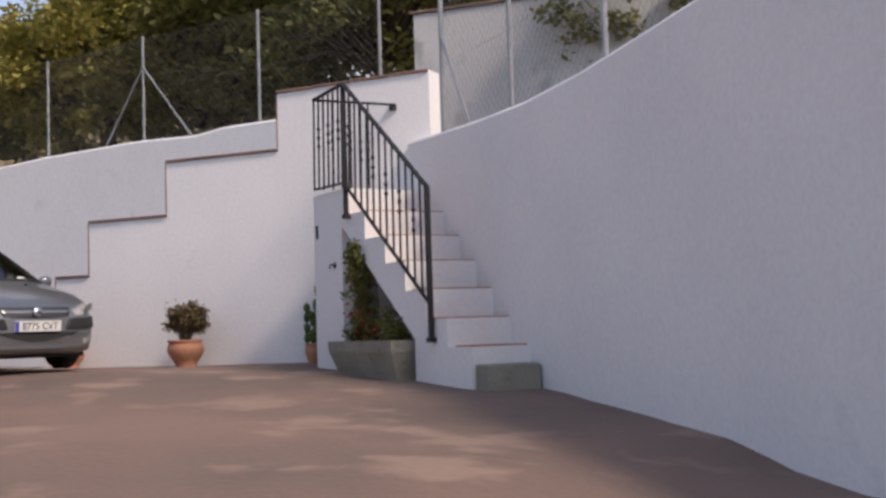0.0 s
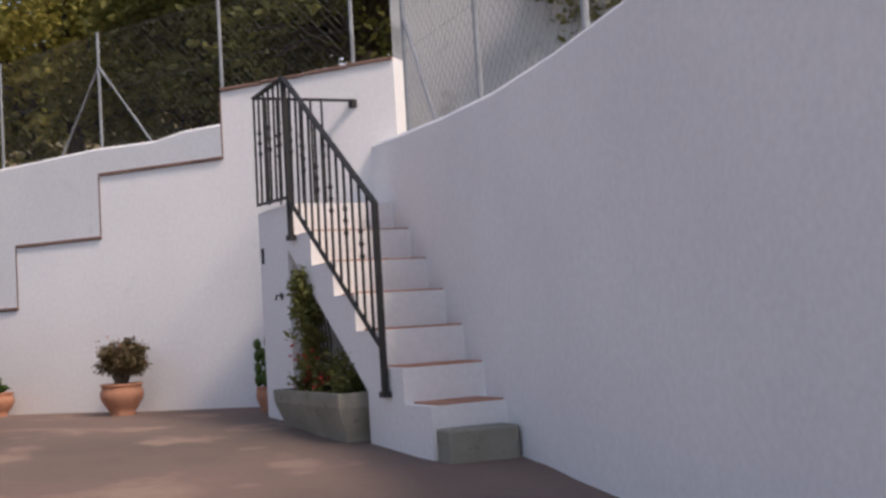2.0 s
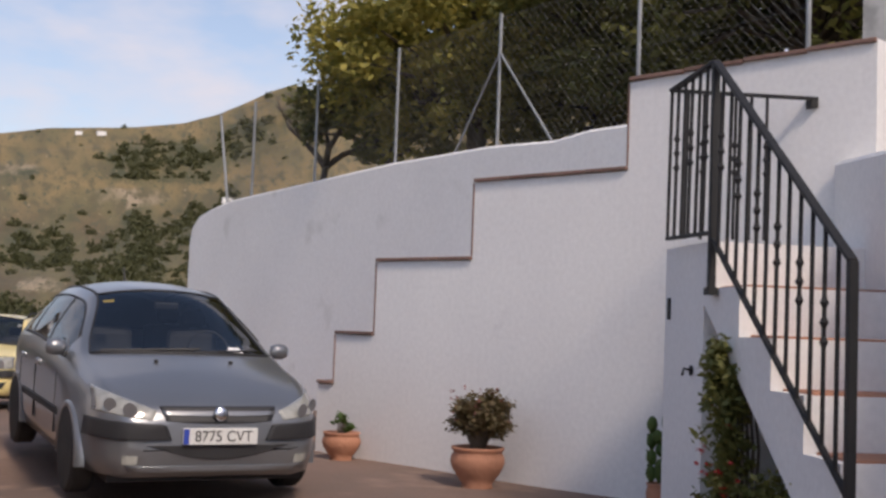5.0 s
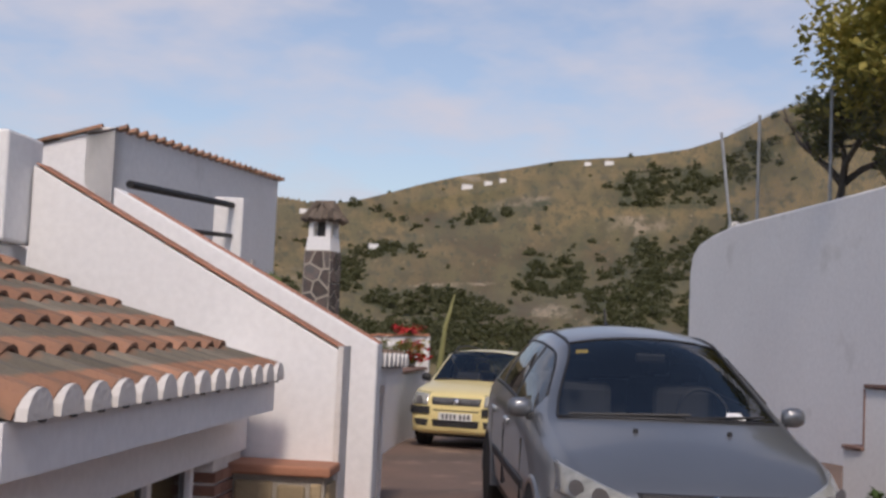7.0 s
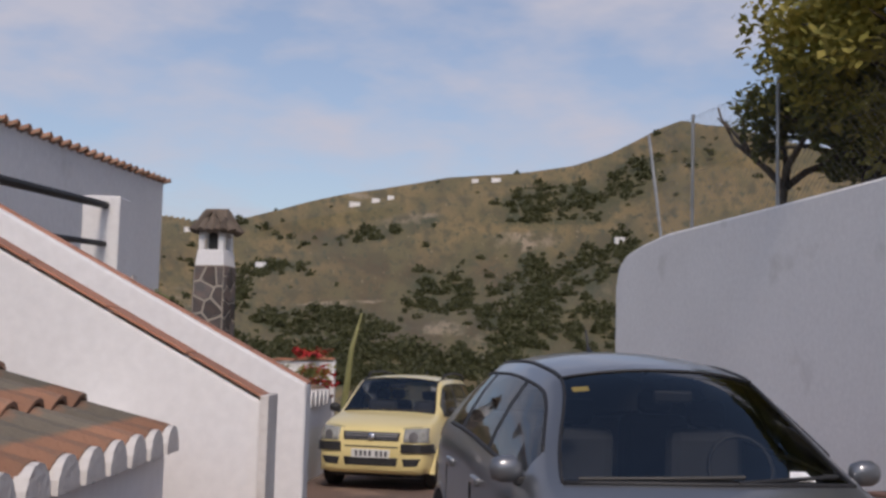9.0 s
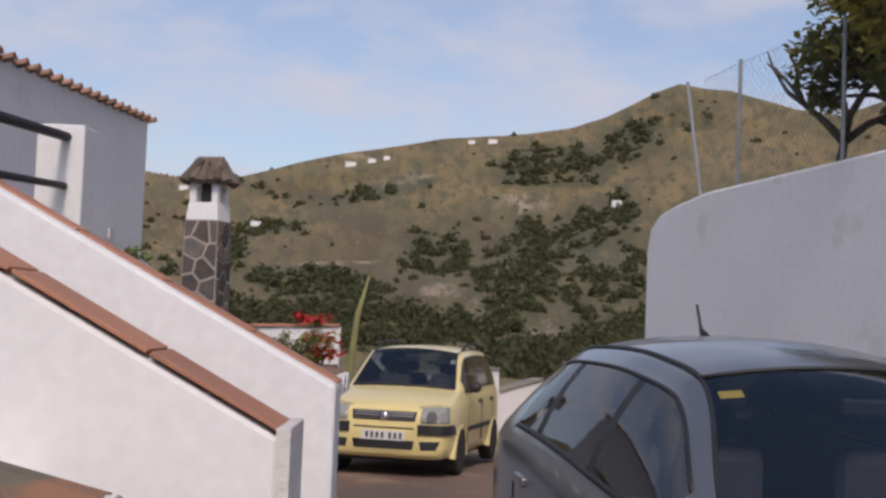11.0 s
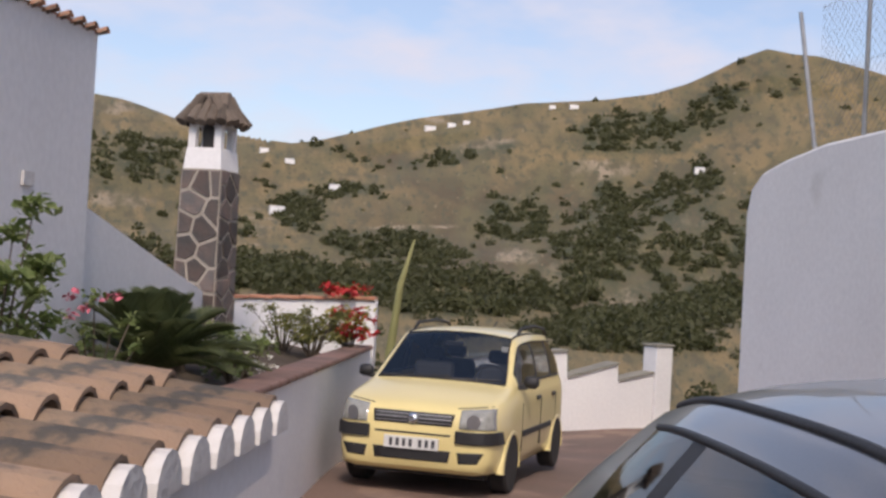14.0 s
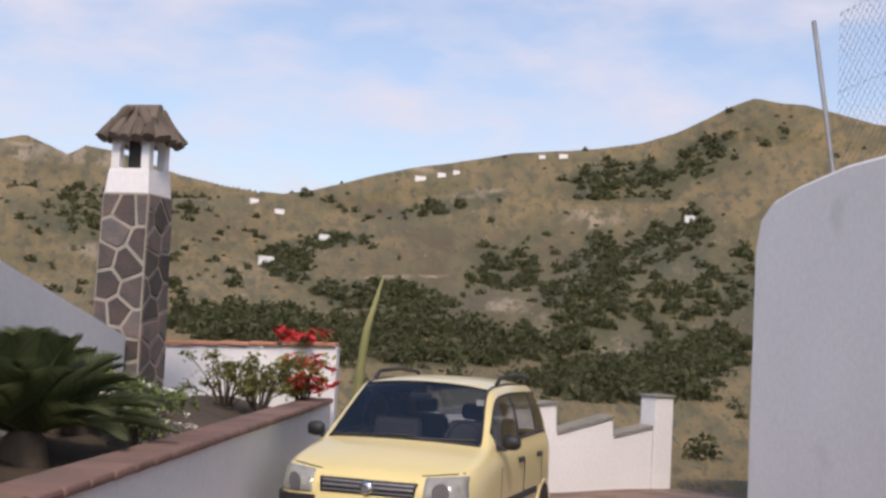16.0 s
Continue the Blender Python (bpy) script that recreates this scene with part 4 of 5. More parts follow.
def car_shell(root, d, paint):
    """The painted shell and its panes, cut from one smooth grid; gives the grid's front for laying parts on."""
    marks = sorted({d["cowl"], d["header"], *d["glass"], *d["pillar"], d["hatch"][0], d["hatch"][1]})
    ys = sorted({round(k, 4) for k in [i * 0.02 for i in range(16)] + [0.32 + i * 0.06 for i in range(200)] if k < d["length"] and min(abs(k - q) for q in marks) > 0.018} | set(marks) | {d["length"]})
    half = [car_station(d, y) for y in ys]
    n = len(half[0])
    grid = [h + [(-x, y, z) for x, y, z in h[-2:0:-1]] for h in half]
    m = len(grid[0])
    groups = {}
    for j in range(len(ys) - 1):
        y = (ys[j] + ys[j + 1]) / 2
        for k in range(m):
            i = k if k < n - 1 else m - 1 - k
            side = "r" if k < n - 1 else "l"
            key = "body"
            if i >= 13 and d["cowl"] < y < d["header"]:
                key = "windscreen"
            elif i >= 13 and d["hatch"][0] < y < d["hatch"][1]:
                key = "rear_window"
            elif 8 <= i <= 10 and d["glass"][0] < y < d["glass"][1]:
                key = "door_pillar%d" % sum(y > q for q in d["pillar"]) if any(q - 0.001 < y < q + 0.09 for q in d["pillar"][::2]) else "side_window%d%s" % (sum(y > q for q in d["pillar"][::2]), side)
            groups.setdefault(key + ("" if key in ("body", "windscreen", "rear_window") else side), []).append((j, k))
    for key, quads in groups.items():
        bm, seen = B(), {}

        def vert(j, k):
            k %= m
            if (j, k) not in seen:
                seen[j, k] = bm.verts.new(grid[j][k])
            return seen[j, k]

        for j, k in quads:
            bm.faces.new((vert(j, k), vert(j, k + 1), vert(j + 1, k + 1), vert(j + 1, k)))
        if key == "body":
            bm.faces.new([vert(0, k) for k in range(m)])
            bm.faces.new([vert(len(ys) - 1, k) for k in range(m)][::-1])
            bmesh.ops.remove_doubles(bm, verts=bm.verts, dist=0.0005)
            bmesh.ops.recalc_face_normals(bm, faces=bm.faces)
            tree = BVHTree.FromBMesh(bm)
            part("body", bm, paint, root, smooth=True)
        elif key.startswith("door_pillar"):
            part("door_pillar", bm, BLACKP, root, smooth=True)
        else:
            name = "side_window" if key.startswith("side") else key
            part(name, bm, GLASS, root, "tinted " + name.replace("_", " "), smooth=True).visible_shadow = False
    return tree, ys, grid, n


def words(text, size, material, parent, m):
    cu = bpy.data.curves.new("letters", "FONT")
    cu.body, cu.size, cu.extrude, cu.align_x, cu.align_y = text, size, 0.001, "CENTER", "CENTER"
    tmp = bpy.data.objects.new("letters", cu)
    me = bpy.data.meshes.new_from_object(tmp)
    bpy.data.objects.remove(tmp)
    me.materials.append(material)
    ob = new("letters", me)
    ob.parent = parent
    ob.matrix_basis = m
    return ob


def tube(bm, pts, rx, n=8):
    """A smooth tube through points."""
    rings = []
    pts = [Vector(p) for p in pts]
    for i, p in enumerate(pts):
        t = (pts[min(i + 1, len(pts) - 1)] - pts[max(i - 1, 0)]).to_track_quat("Z", "Y").to_matrix()
        r = rx[i] if isinstance(rx, (list, tuple)) else rx
        rings.append([p + t @ Vector((r * math.cos(k * math.tau / n), r * math.sin(k * math.tau / n), 0)) for k in range(n)])
    return loft(bm, rings)


def wheel(root, x, y, r, w):
    s = 1 if x > 0 else -1
    bm = lathe(B(), [(r * 0.62, -w / 2), (r * 0.93, -w / 2), (r, -w * 0.36), (r, w * 0.36), (r * 0.93, w / 2), (r * 0.62, w / 2)], 32)
    bm.transform(pose(x, y, r, 0, 90, 0))
    ty = part("wheel", bm, RUBBER, root, "black tyre on a grey rim")
    bm = lathe(B(), [(0.02, w * 0.30), (r * 0.16, w * 0.42), (r * 0.2, w * 0.36), (r * 0.58, w * 0.40), (r * 0.64, w * 0.50), (r * 0.64, w * 0.2)], 28)
    bm.transform(pose(x, y, r) @ Matrix.Rotation(radians(90 * s), 4, "Y"))
    part("rim", bm, RIM, ty)
    bm = B()
    for k in range(7):
        a = k * math.tau / 7
        rod(bm, (r * 0.36 * math.cos(a), r * 0.36 * math.sin(a), w * 0.36), (r * 0.36 * math.cos(a), r * 0.36 * math.sin(a), w * 0.43), r * 0.10, 8)
    bm.transform(pose(x, y, r) @ Matrix.Rotation(radians(90 * s), 4, "Y"))
    part("vent", bm, BLACKP, ty)


def arch(root, x, y, r, material):
    s = 1 if x > 0 else -1
    for name, r0, r1, xx, mt in (("wheel_well_disc", 0.02, r * 1.17, x + s * 0.0, BLACKP),):
        bm = B()
        n = 20
        ring = [[(xx + s * dx, y + q * math.cos(math.pi * k / n), r * 0.75 + q * math.sin(math.pi * k / n) * 1.02) for k in range(n + 1)] for q, dx in ((r1 + 0.045, -0.05), (r1 + 0.04, 0.012), (r1, 0.02), (r1 - 0.012, -0.02))]
        loft(bm, ring, closed=False)
        part("wheel_arch", bm, material, root, smooth=True)
        # Flat black half-disc imitates the shaded hollow around the wheel.
        bm = B()
        c = [(xx - s * 0.004 + s * 0.0, y + r1 * math.cos(math.pi * k / n), r * 0.75 + r1 * math.sin(math.pi * k / n) * 1.02) for k in range(n + 1)]
        lo = [bm.verts.new(p) for p in c]
        hi = [bm.verts.new((p[0] - s * 0.02, p[1], p[2])) for p in c]
        bm.faces.new(lo)
        bm.faces.new(hi[::-1])
        for k in range(n + 1):
            bm.faces.new((lo[k], hi[k], hi[(k + 1) % (n + 1)], lo[(k + 1) % (n + 1)]))
        part("wheel_well_disc", bm, BLACKP, root, "flat black half-disc in place of a hollow wheel well")


def car(name, label, m, paint, d):
    root = thing(name, label, "car", m)
    w = d["w"]
    tree, ys, grid, n = car_shell(root, d, paint)
    at = lambda y: grid[min(range(len(ys)), key=lambda j: abs(ys[j] - y))]
    flip = lambda p, s: Vector((s * p[0], p[1], p[2]))
    # rubber round the windscreen, gutters along the roof, window frames
    for y, mt in ((d["cowl"], BLACKP), (d["header"], BLACKP)):
        row = at(y)[13:2 * (n - 1) - 12]
        part("glass_seal", tube(B(), [Vector(p) + Vector((0, -0.004, 0.002)) for p in row], 0.013 if y == d["cowl"] else 0.008, 6), mt, root, smooth=True)
    for s in (-1, 1):
        up = [flip(grid[j][13], s) for j in range(len(ys)) if d["cowl"] <= ys[j] <= d["header"]]
        part("glass_seal", tube(B(), up, 0.009, 6), BLACKP, root, smooth=True)
        gut = [flip(grid[j][13], s) + Vector((0, 0, 0.002)) for j in range(len(ys)) if d["header"] <= ys[j] <= d["hatch"][0]]
        part("drip_channel", tube(B(), gut, 0.012, 6), BLACKP, root, smooth=True)
        frame_top = [flip(grid[j][11], s) for j in range(len(ys)) if d["glass"][0] <= ys[j] <= d["glass"][1]]
        part("window_seal", tube(B(), frame_top, 0.010, 6), BLACKP, root, smooth=True)
        sill = [flip(grid[j][8], s) for j in range(len(ys)) if d["glass"][0] <= ys[j] <= d["glass"][1]]
        part("window_seal", tube(B(), sill, 0.013, 6), BLACKP, root, smooth=True)
    # inside
    c = at(d["cowl"])
    fx, fy, fz = c[12][0], c[12][1], c[12][2]
    tfy, try_ = d["header"], d["hatch"][0]
    part("dashboard", box(B(), -fx + 0.05, fx - 0.05, fy + 0.02, fy + 0.42, fz - 0.3, fz - 0.03, 0.05), BLACKP, root)
    part("floor_pan", box(B(), -w * 0.85, w * 0.85, fy + 0.1, d["length"] - 0.3, 0.32, 0.4), SEAT, root)
    part("wheel_ring", tube(B(), [(fx * 0.52 + 0.17 * math.cos(a), fy + 0.56 + 0.07 * math.sin(a), fz + 0.0 + 0.16 * math.sin(a)) for a in (math.tau * k / 16 for k in range(17))], 0.013, 6), BLACKP, root, "steering wheel")
    for y in (tfy + 0.30, try_ - 0.65):
        for sx in (-1, 1):
            part("seat", box(B(), sx * fx * 0.5 - 0.22, sx * fx * 0.5 + 0.22, y, y + 0.14, 0.5, fz + 0.16, 0.06), SEAT, root)
            part("headrest", box(B(), sx * fx * 0.5 - 0.11, sx * fx * 0.5 + 0.11, y + 0.03, y + 0.11, fz + 0.17, fz + 0.31, 0.04), SEAT, root)
    part("rear_view_mirror", box(B(), -0.1, 0.1, tfy - 0.16, tfy - 0.13, ease(d["top"], d["header"]) - 0.15, ease(d["top"], d["header"]) - 0.09, 0.012), BLACKP, root)
    # wheels
    for y in d["axles"]:
        for s in (-1, 1):
            x = ease(d["width"], y)
            arch(root, s * (x - 0.012), y, d["r"], paint)
            wheel(root, s * (x - 0.085), y, d["r"], 0.18)
    part("underside", box(B(), -w * 0.8, w * 0.8, 0.25, d["length"] - 0.25, 0.16, 0.30), BLACKP, root)
    # door seams, handles and side strips
    for s in (-1, 1):
        for y0, y1 in d["doors"]:
            for y in (y0, y1):
                part("door_seam", box(B(), *sorted((s * (w - 0.018), s * (w + 0.0012))), y - 0.004, y + 0.004, 0.36, fz - 0.17), BLACKP, root)
            part("door_handle", box(B(), *sorted((s * (w - 0.05), s * (w + 0.02))), y1 - 0.24, y1 - 0.07, fz - 0.17, fz - 0.125, 0.012), d["handle"], root)
        part("side_strip", box(B(), *sorted((s * (w - 0.03), s * (w + 0.012))), d["axles"][0] + 0.42, d["axles"][1] - 0.42, 0.50, 0.56, 0.008), d["strip"], root)
        # mirrors
        mx, my, mz = d["mirror"]
        bm = lathe(B(), [(0.01, -0.10), (0.06, -0.085), (0.078, -0.03), (0.078, 0.04), (0.055, 0.085), (0.01, 0.10)], 16)
        bm.transform(pose(s * mx, my, mz) @ Matrix.Diagonal((0.78, 0.6, 0.8, 1)) @ pose(0, 0, 0, 0, 90, 0))
        part("mirror", bm, d["mirror_mat"], root, smooth=True)
        part("mirror_arm", box(B(), *sorted((s * (mx - 0.2), s * (mx - 0.04))), my - 0.025, my + 0.04, mz - 0.075, mz - 0.03, 0.01), BLACKP, root)
    # wipers
    cy = d["cowl"]
    for a, b in ((-0.62, 0.10), (0.05, 0.60)):
        part("wiper", tube(B(), [Vector((a + (b - a) * t, ease(((0, cy - 0.02), (fx, fy - 0.02)), abs(a + (b - a) * t)) + 0.03 * t, ease(d["top"], cy) + 0.012 + 0.02 * t - 0.02 * abs(a + (b - a) * t))) for t in (0, 0.3, 0.6, 1)], 0.010, 6), BLACKP, root)
    return root, tree


def panel(tree, corners, off=0.008, thick=0.02, n=12, sign=1, sag=0.0):
    """A part laid on the car's front skin; corners are (x, z): inner top, inner bottom, outer bottom, outer top; sag bows its lower edge down."""
    bm = B()
    a, b, c, e = corners
    rows = []
    for j in range(n + 1):
        t = j / n
        row = []
        for i in range(n + 1):
            s = i / n
            x = (a[0] * (1 - t) + b[0] * t) * (1 - s) + (e[0] * (1 - t) + c[0] * t) * s
            z = (a[1] * (1 - t) + b[1] * t) * (1 - s) + (e[1] * (1 - t) + c[1] * t) * s - sag * t * (1 - (2 * s - 1) ** 2)
            hit = tree.ray_cast(Vector((sign * x, -2, z)), Vector((0, 1, 0)))
            if hit[0] is None or hit[0].y > 1.2:
                hit = tree.find_nearest(Vector((sign * x, 0.3, z)))
            nrm = hit[1] if hit[1].y < 0 or abs(hit[1].y) < 0.3 else -hit[1]
            row.append(hit[0] + nrm * off)
        rows.append(row)
    loft(bm, rows, closed=False)
    bmesh.ops.recalc_face_normals(bm, faces=bm.faces)
    bmesh.ops.solidify(bm, geom=bm.faces[:], thickness=thick)
    return bm


def grey_car():
    m = pose(-4.04, 12.0, 0.728) @ Matrix.Rotation(radians(49.8), 4, "Z") @ Matrix.Rotation(radians(1.9), 4, "X") @ Matrix.Scale(0.866, 4)
    d = dict(w=0.87, length=4.2, cowl=0.93, header=1.80, glass=(1.22, 3.46), pillar=(2.12, 2.21, 3.02, 3.11), hatch=(3.62, 3.98),
             width=((0, 0.50), (0.02, 0.60), (0.06, 0.67), (0.14, 0.735), (0.3, 0.80), (0.55, 0.85), (0.86, 0.87), (3.5, 0.87), (3.9, 0.83), (4.12, 0.76), (4.2, 0.66)),
             low=((0, 0.27), (0.1, 0.21), (0.3, 0.19), (3.9, 0.2), (4.2, 0.32)),
             belt=((0, 0.55), (0.05, 0.625), (0.14, 0.68), (0.3, 0.735), (0.55, 0.80), (0.8, 0.855), (1.05, 0.905), (1.3, 0.935), (2.0, 0.96), (3.2, 1.0), (3.8, 1.0), (4.2, 0.80)),
             top=((0, 0.60), (0.02, 0.655), (0.06, 0.70), (0.14, 0.745), (0.3, 0.81), (0.55, 0.895), (0.93, 1.0), (1.05, 1.055), (1.66, 1.405), (1.80, 1.452), (2.0, 1.485), (2.5, 1.515), (3.1, 1.495), (3.62, 1.42), (3.98, 1.03), (4.2, 0.84)),
             edge=((0, 0.42), (0.06, 0.56), (0.14, 0.63), (0.3, 0.69), (0.55, 0.73), (0.93, 0.735), (1.1, 0.71), (1.80, 0.545), (2.4, 0.56), (3.2, 0.55), (3.62, 0.52), (3.98, 0.62), (4.2, 0.55)),
             edge_z=((0, 0.575), (0.06, 0.668), (0.14, 0.718), (0.3, 0.785), (0.55, 0.862), (0.93, 0.972), (1.05, 1.018), (1.66, 1.335), (1.80, 1.385), (2.0, 1.41), (2.5, 1.432), (3.1, 1.41), (3.62, 1.335), (3.98, 1.015), (4.2, 0.82)),
             bow=((0, 0), (0.4, 0.02), (0.93, 0.21), (1.80, 0.13), (2.6, 0)),
             axles=(0.86, 3.47), r=0.315, doors=((1.42, 2.42), (2.44, 3.25)), handle=SILVER, strip=BLACKP, mirror=(0.885, 1.40, 1.0), mirror_mat=SILVER)
    root, skin = car("grey_hatchback", "dusty silver-grey hatchback parked beside the white wall", m, SILVER, d)
    for s in (-1, 1):
        h = part("headlight", panel(skin, ((0.43, 0.665), (0.46, 0.605), (0.80, 0.645), (0.785, 0.795)), 0.006, sign=s), LAMPG, root, "clear glass headlight", True)
        for x, z, r in ((0.60, 0.672, 0.05), (0.71, 0.70, 0.045)):
            p = skin.ray_cast(Vector((s * x, -2, z)), Vector((0, 1, 0)))[0]
            part("bulb_bowl", lathe(B(), [(0.012, 0), (r * 0.9, 0.012), (r, 0.02)], 16), RIM, h).matrix_basis = pose(p.x, p.y - 0.022, p.z, 95, 0, s * 32)
        part("bumper_strip", panel(skin, ((0.37, 0.575), (0.33, 0.475), (0.83, 0.475), (0.82, 0.60)), 0.018, sign=s), BLACKP, root, "black bumper strip", True)
        part("fog_lamp", panel(skin, ((0.55, 0.37), (0.55, 0.31), (0.64, 0.31), (0.64, 0.37)), 0.004, n=4, sign=s), LAMPG, root)
        part("washer_jet", box(B(), s * 0.28 - 0.014, s * 0.28 + 0.014, 0.74, 0.765, 0.93, 0.962, 0.005), BLACKP, root)
    part("grille", panel(skin, ((-0.41, 0.695), (-0.37, 0.60), (0.37, 0.60), (0.41, 0.695)), 0.004, n=16, sag=0.015), BLACKP, root, "black double grille slot", True)
    part("grille_bar", panel(skin, ((-0.40, 0.662), (-0.39, 0.638), (0.39, 0.638), (0.40, 0.662)), 0.012, 0.012, n=16, sag=0.006), SILVER, root, "silver bar across the grille", True)
    part("badge", lathe(B(), [(0.01, -0.01), (0.045, -0.008), (0.055, 0.0), (0.04, 0.012), (0.01, 0.016)], 8), CHROME, root, "plain chrome badge", True).matrix_basis = pose(0, -0.012, 0.652, 82)
    part("lower_intake", panel(skin, ((-0.50, 0.44), (-0.36, 0.40), (0.36, 0.40), (0.50, 0.44)), 0.006, n=16, sag=0.06), BLACKP, root, "black smiling lower air intake", True)
    part("bumper_lip", panel(skin, ((-0.62, 0.30), (-0.60, 0.265), (0.60, 0.265), (0.62, 0.30)), 0.014, n=14), SILVER, root, "", True)
    pl = part("number_plate", box(B(), -0.26, 0.26, -0.036, -0.006, 0.447, 0.557, 0.003), PLATE, root, "white number plate with a blue edge")
    part("plate_band", box(B(), -0.258, -0.22, -0.0385, -0.034, 0.451, 0.553), BLUE, pl)
    words("8775 CVT", 0.105, BLACKP, pl, pose(0.02, -0.0385, 0.50, 90) @ Matrix.Diagonal((0.92, 1, 1, 1)))
    part("antenna", rod(rod(B(), (0.0, 3.19, 1.485), (0.0, 3.25, 1.52), 0.022, 10, 0.010), (0.0, 3.24, 1.51), (0.0, 3.31, 1.63), 0.009, 6, 0.007), BLACKP, root, "black roof antenna")
    part("paper", prism(B(), [(0.33, 1.00, 1.02), (0.47, 1.03, 1.015), (0.45, 1.09, 1.05), (0.36, 1.06, 1.055)], (0, 0.02, -0.012), (0, 0.024, -0.010)), PAPER, root, "white paper behind the windscreen")
    part("window_note", prism(B(), [(-0.47, 1.77, 1.35), (-0.39, 1.75, 1.36), (-0.39, 1.785, 1.38), (-0.47, 1.805, 1.37)], (0, 0.03, -0.015), (0, 0.033, -0.015)), NOTE, root, "yellow sticker inside the windscreen")


grey_car()


def yellow_car():
    m = pose(-11.93, 18.03, 0.555) @ Matrix.Rotation(radians(28.7), 4, "Z") @ Matrix.Rotation(radians(-1.5), 4, "X") @ Matrix.Scale(0.84, 4)
    d = dict(w=0.79, length=3.54, cowl=0.80, header=1.44, glass=(0.98, 3.16), pillar=(1.86, 1.95, 2.66, 2.75), hatch=(3.30, 3.44),
             width=((0, 0.58), (0.02, 0.655), (0.06, 0.70), (0.14, 0.74), (0.3, 0.77), (0.6, 0.79), (3.2, 0.79), (3.45, 0.75), (3.54, 0.64)),
             low=((0, 0.26), (0.1, 0.21), (0.3, 0.2), (3.3, 0.21), (3.54, 0.32)),
             belt=((0, 0.66), (0.04, 0.735), (0.1, 0.785), (0.3, 0.85), (0.6, 0.905), (0.9, 0.955), (1.3, 0.985), (3.2, 1.02), (3.54, 0.88)),
             top=((0, 0.70), (0.02, 0.755), (0.06, 0.80), (0.12, 0.838), (0.3, 0.90), (0.55, 0.965), (0.80, 1.025), (0.88, 1.085), (1.34, 1.43), (1.44, 1.482), (1.6, 1.515), (2.2, 1.54), (3.0, 1.53), (3.30, 1.47), (3.44, 1.04), (3.54, 0.92)),
             edge=((0, 0.50), (0.06, 0.60), (0.12, 0.64), (0.3, 0.68), (0.80, 0.695), (0.9, 0.68), (1.44, 0.59), (2.2, 0.60), (3.0, 0.585), (3.30, 0.56), (3.44, 0.63), (3.54, 0.55)),
             edge_z=((0, 0.68), (0.06, 0.772), (0.12, 0.812), (0.3, 0.876), (0.55, 0.938), (0.80, 0.998), (0.88, 1.05), (1.34, 1.385), (1.44, 1.43), (1.6, 1.455), (2.2, 1.48), (3.0, 1.47), (3.30, 1.42), (3.44, 1.03), (3.54, 0.9)),
             bow=((0, 0), (0.4, 0.01), (0.80, 0.08), (1.44, 0.06), (2.2, 0)),
             axles=(0.72, 3.02), r=0.285, doors=((1.12, 2.02), (2.04, 2.85)), handle=BLACKP, strip=BLACKP, mirror=(0.86, 1.10, 1.04), mirror_mat=BLACKP)
    root, skin = car("yellow_hatchback", "pale yellow compact hatchback parked on the drive", m, YELLOW, d)
    for s in (-1, 1):
        h = part("headlight", panel(skin, ((0.44, 0.795), (0.44, 0.635), (0.745, 0.635), (0.725, 0.82)), 0.010, sign=s), LAMPG, root, "clear square headlight", True)
        p = skin.ray_cast(Vector((s * 0.57, -2, 0.71)), Vector((0, 1, 0)))[0]
        part("bulb_bowl", lathe(B(), [(0.02, 0), (0.06, 0.012), (0.068, 0.02)], 16), RIM, h).matrix_basis = pose(p.x, p.y - 0.022, p.z, 95, 0, s * 25)
        part("bumper_corner", panel(skin, ((0.41, 0.615), (0.41, 0.50), (0.775, 0.50), (0.765, 0.615)), 0.026, sign=s), BLACKP, root, "black bumper corner", True)
        part("fog_slot", panel(skin, ((0.43, 0.42), (0.45, 0.32), (0.62, 0.33), (0.67, 0.43)), 0.006, n=6, sign=s), BLACKP, root, "black fog lamp slot", True)
        part("bonnet_seam", panel(skin, ((0.40, 0.812), (0.40, 0.805), (0.70, 0.838), (0.70, 0.845)), 0.002, 0.006, n=6, sign=s), BLACKP, root)
        part("roof_rail", tube(B(), [(s * 0.56, 1.72, 1.485), (s * 0.565, 1.85, 1.55), (s * 0.565, 2.5, 1.575), (s * 0.565, 3.05, 1.55), (s * 0.56, 3.18, 1.47)], 0.018, 8), BLACKP, root, "black roof rail", True)
    part("grille", panel(skin, ((-0.39, 0.755), (-0.37, 0.645), (0.37, 0.645), (0.39, 0.755)), 0.005, n=14), BLACKP, root, "black grille", True)
    for z in (0.668, 0.70, 0.732):
        part("grille_bar", panel(skin, ((-0.36, z + 0.005), (-0.36, z - 0.005), (0.36, z - 0.005), (0.36, z + 0.005)), 0.011, 0.006, n=8), RIM, root)
    part("badge", lathe(B(), [(0.01, -0.01), (0.05, -0.008), (0.055, 0.0), (0.03, 0.012), (0.01, 0.014)], 16), CHROME, root, "plain chrome badge", True).matrix_basis = pose(0, -0.012, 0.70, 80)
    part("lower_intake", panel(skin, ((-0.37, 0.425), (-0.35, 0.32), (0.35, 0.32), (0.37, 0.425)), 0.006, n=8), BLACKP, root, "black lower air intake", True)
    part("trim_line", panel(skin, ((-0.36, 0.572), (-0.36, 0.556), (0.36, 0.556), (0.36, 0.572)), 0.006, 0.012, n=8), BLACKP, root)
    pl = part("number_plate", box(B(), -0.26, 0.26, -0.034, -0.006, 0.42, 0.53, 0.003), PLATE, root, "white number plate")
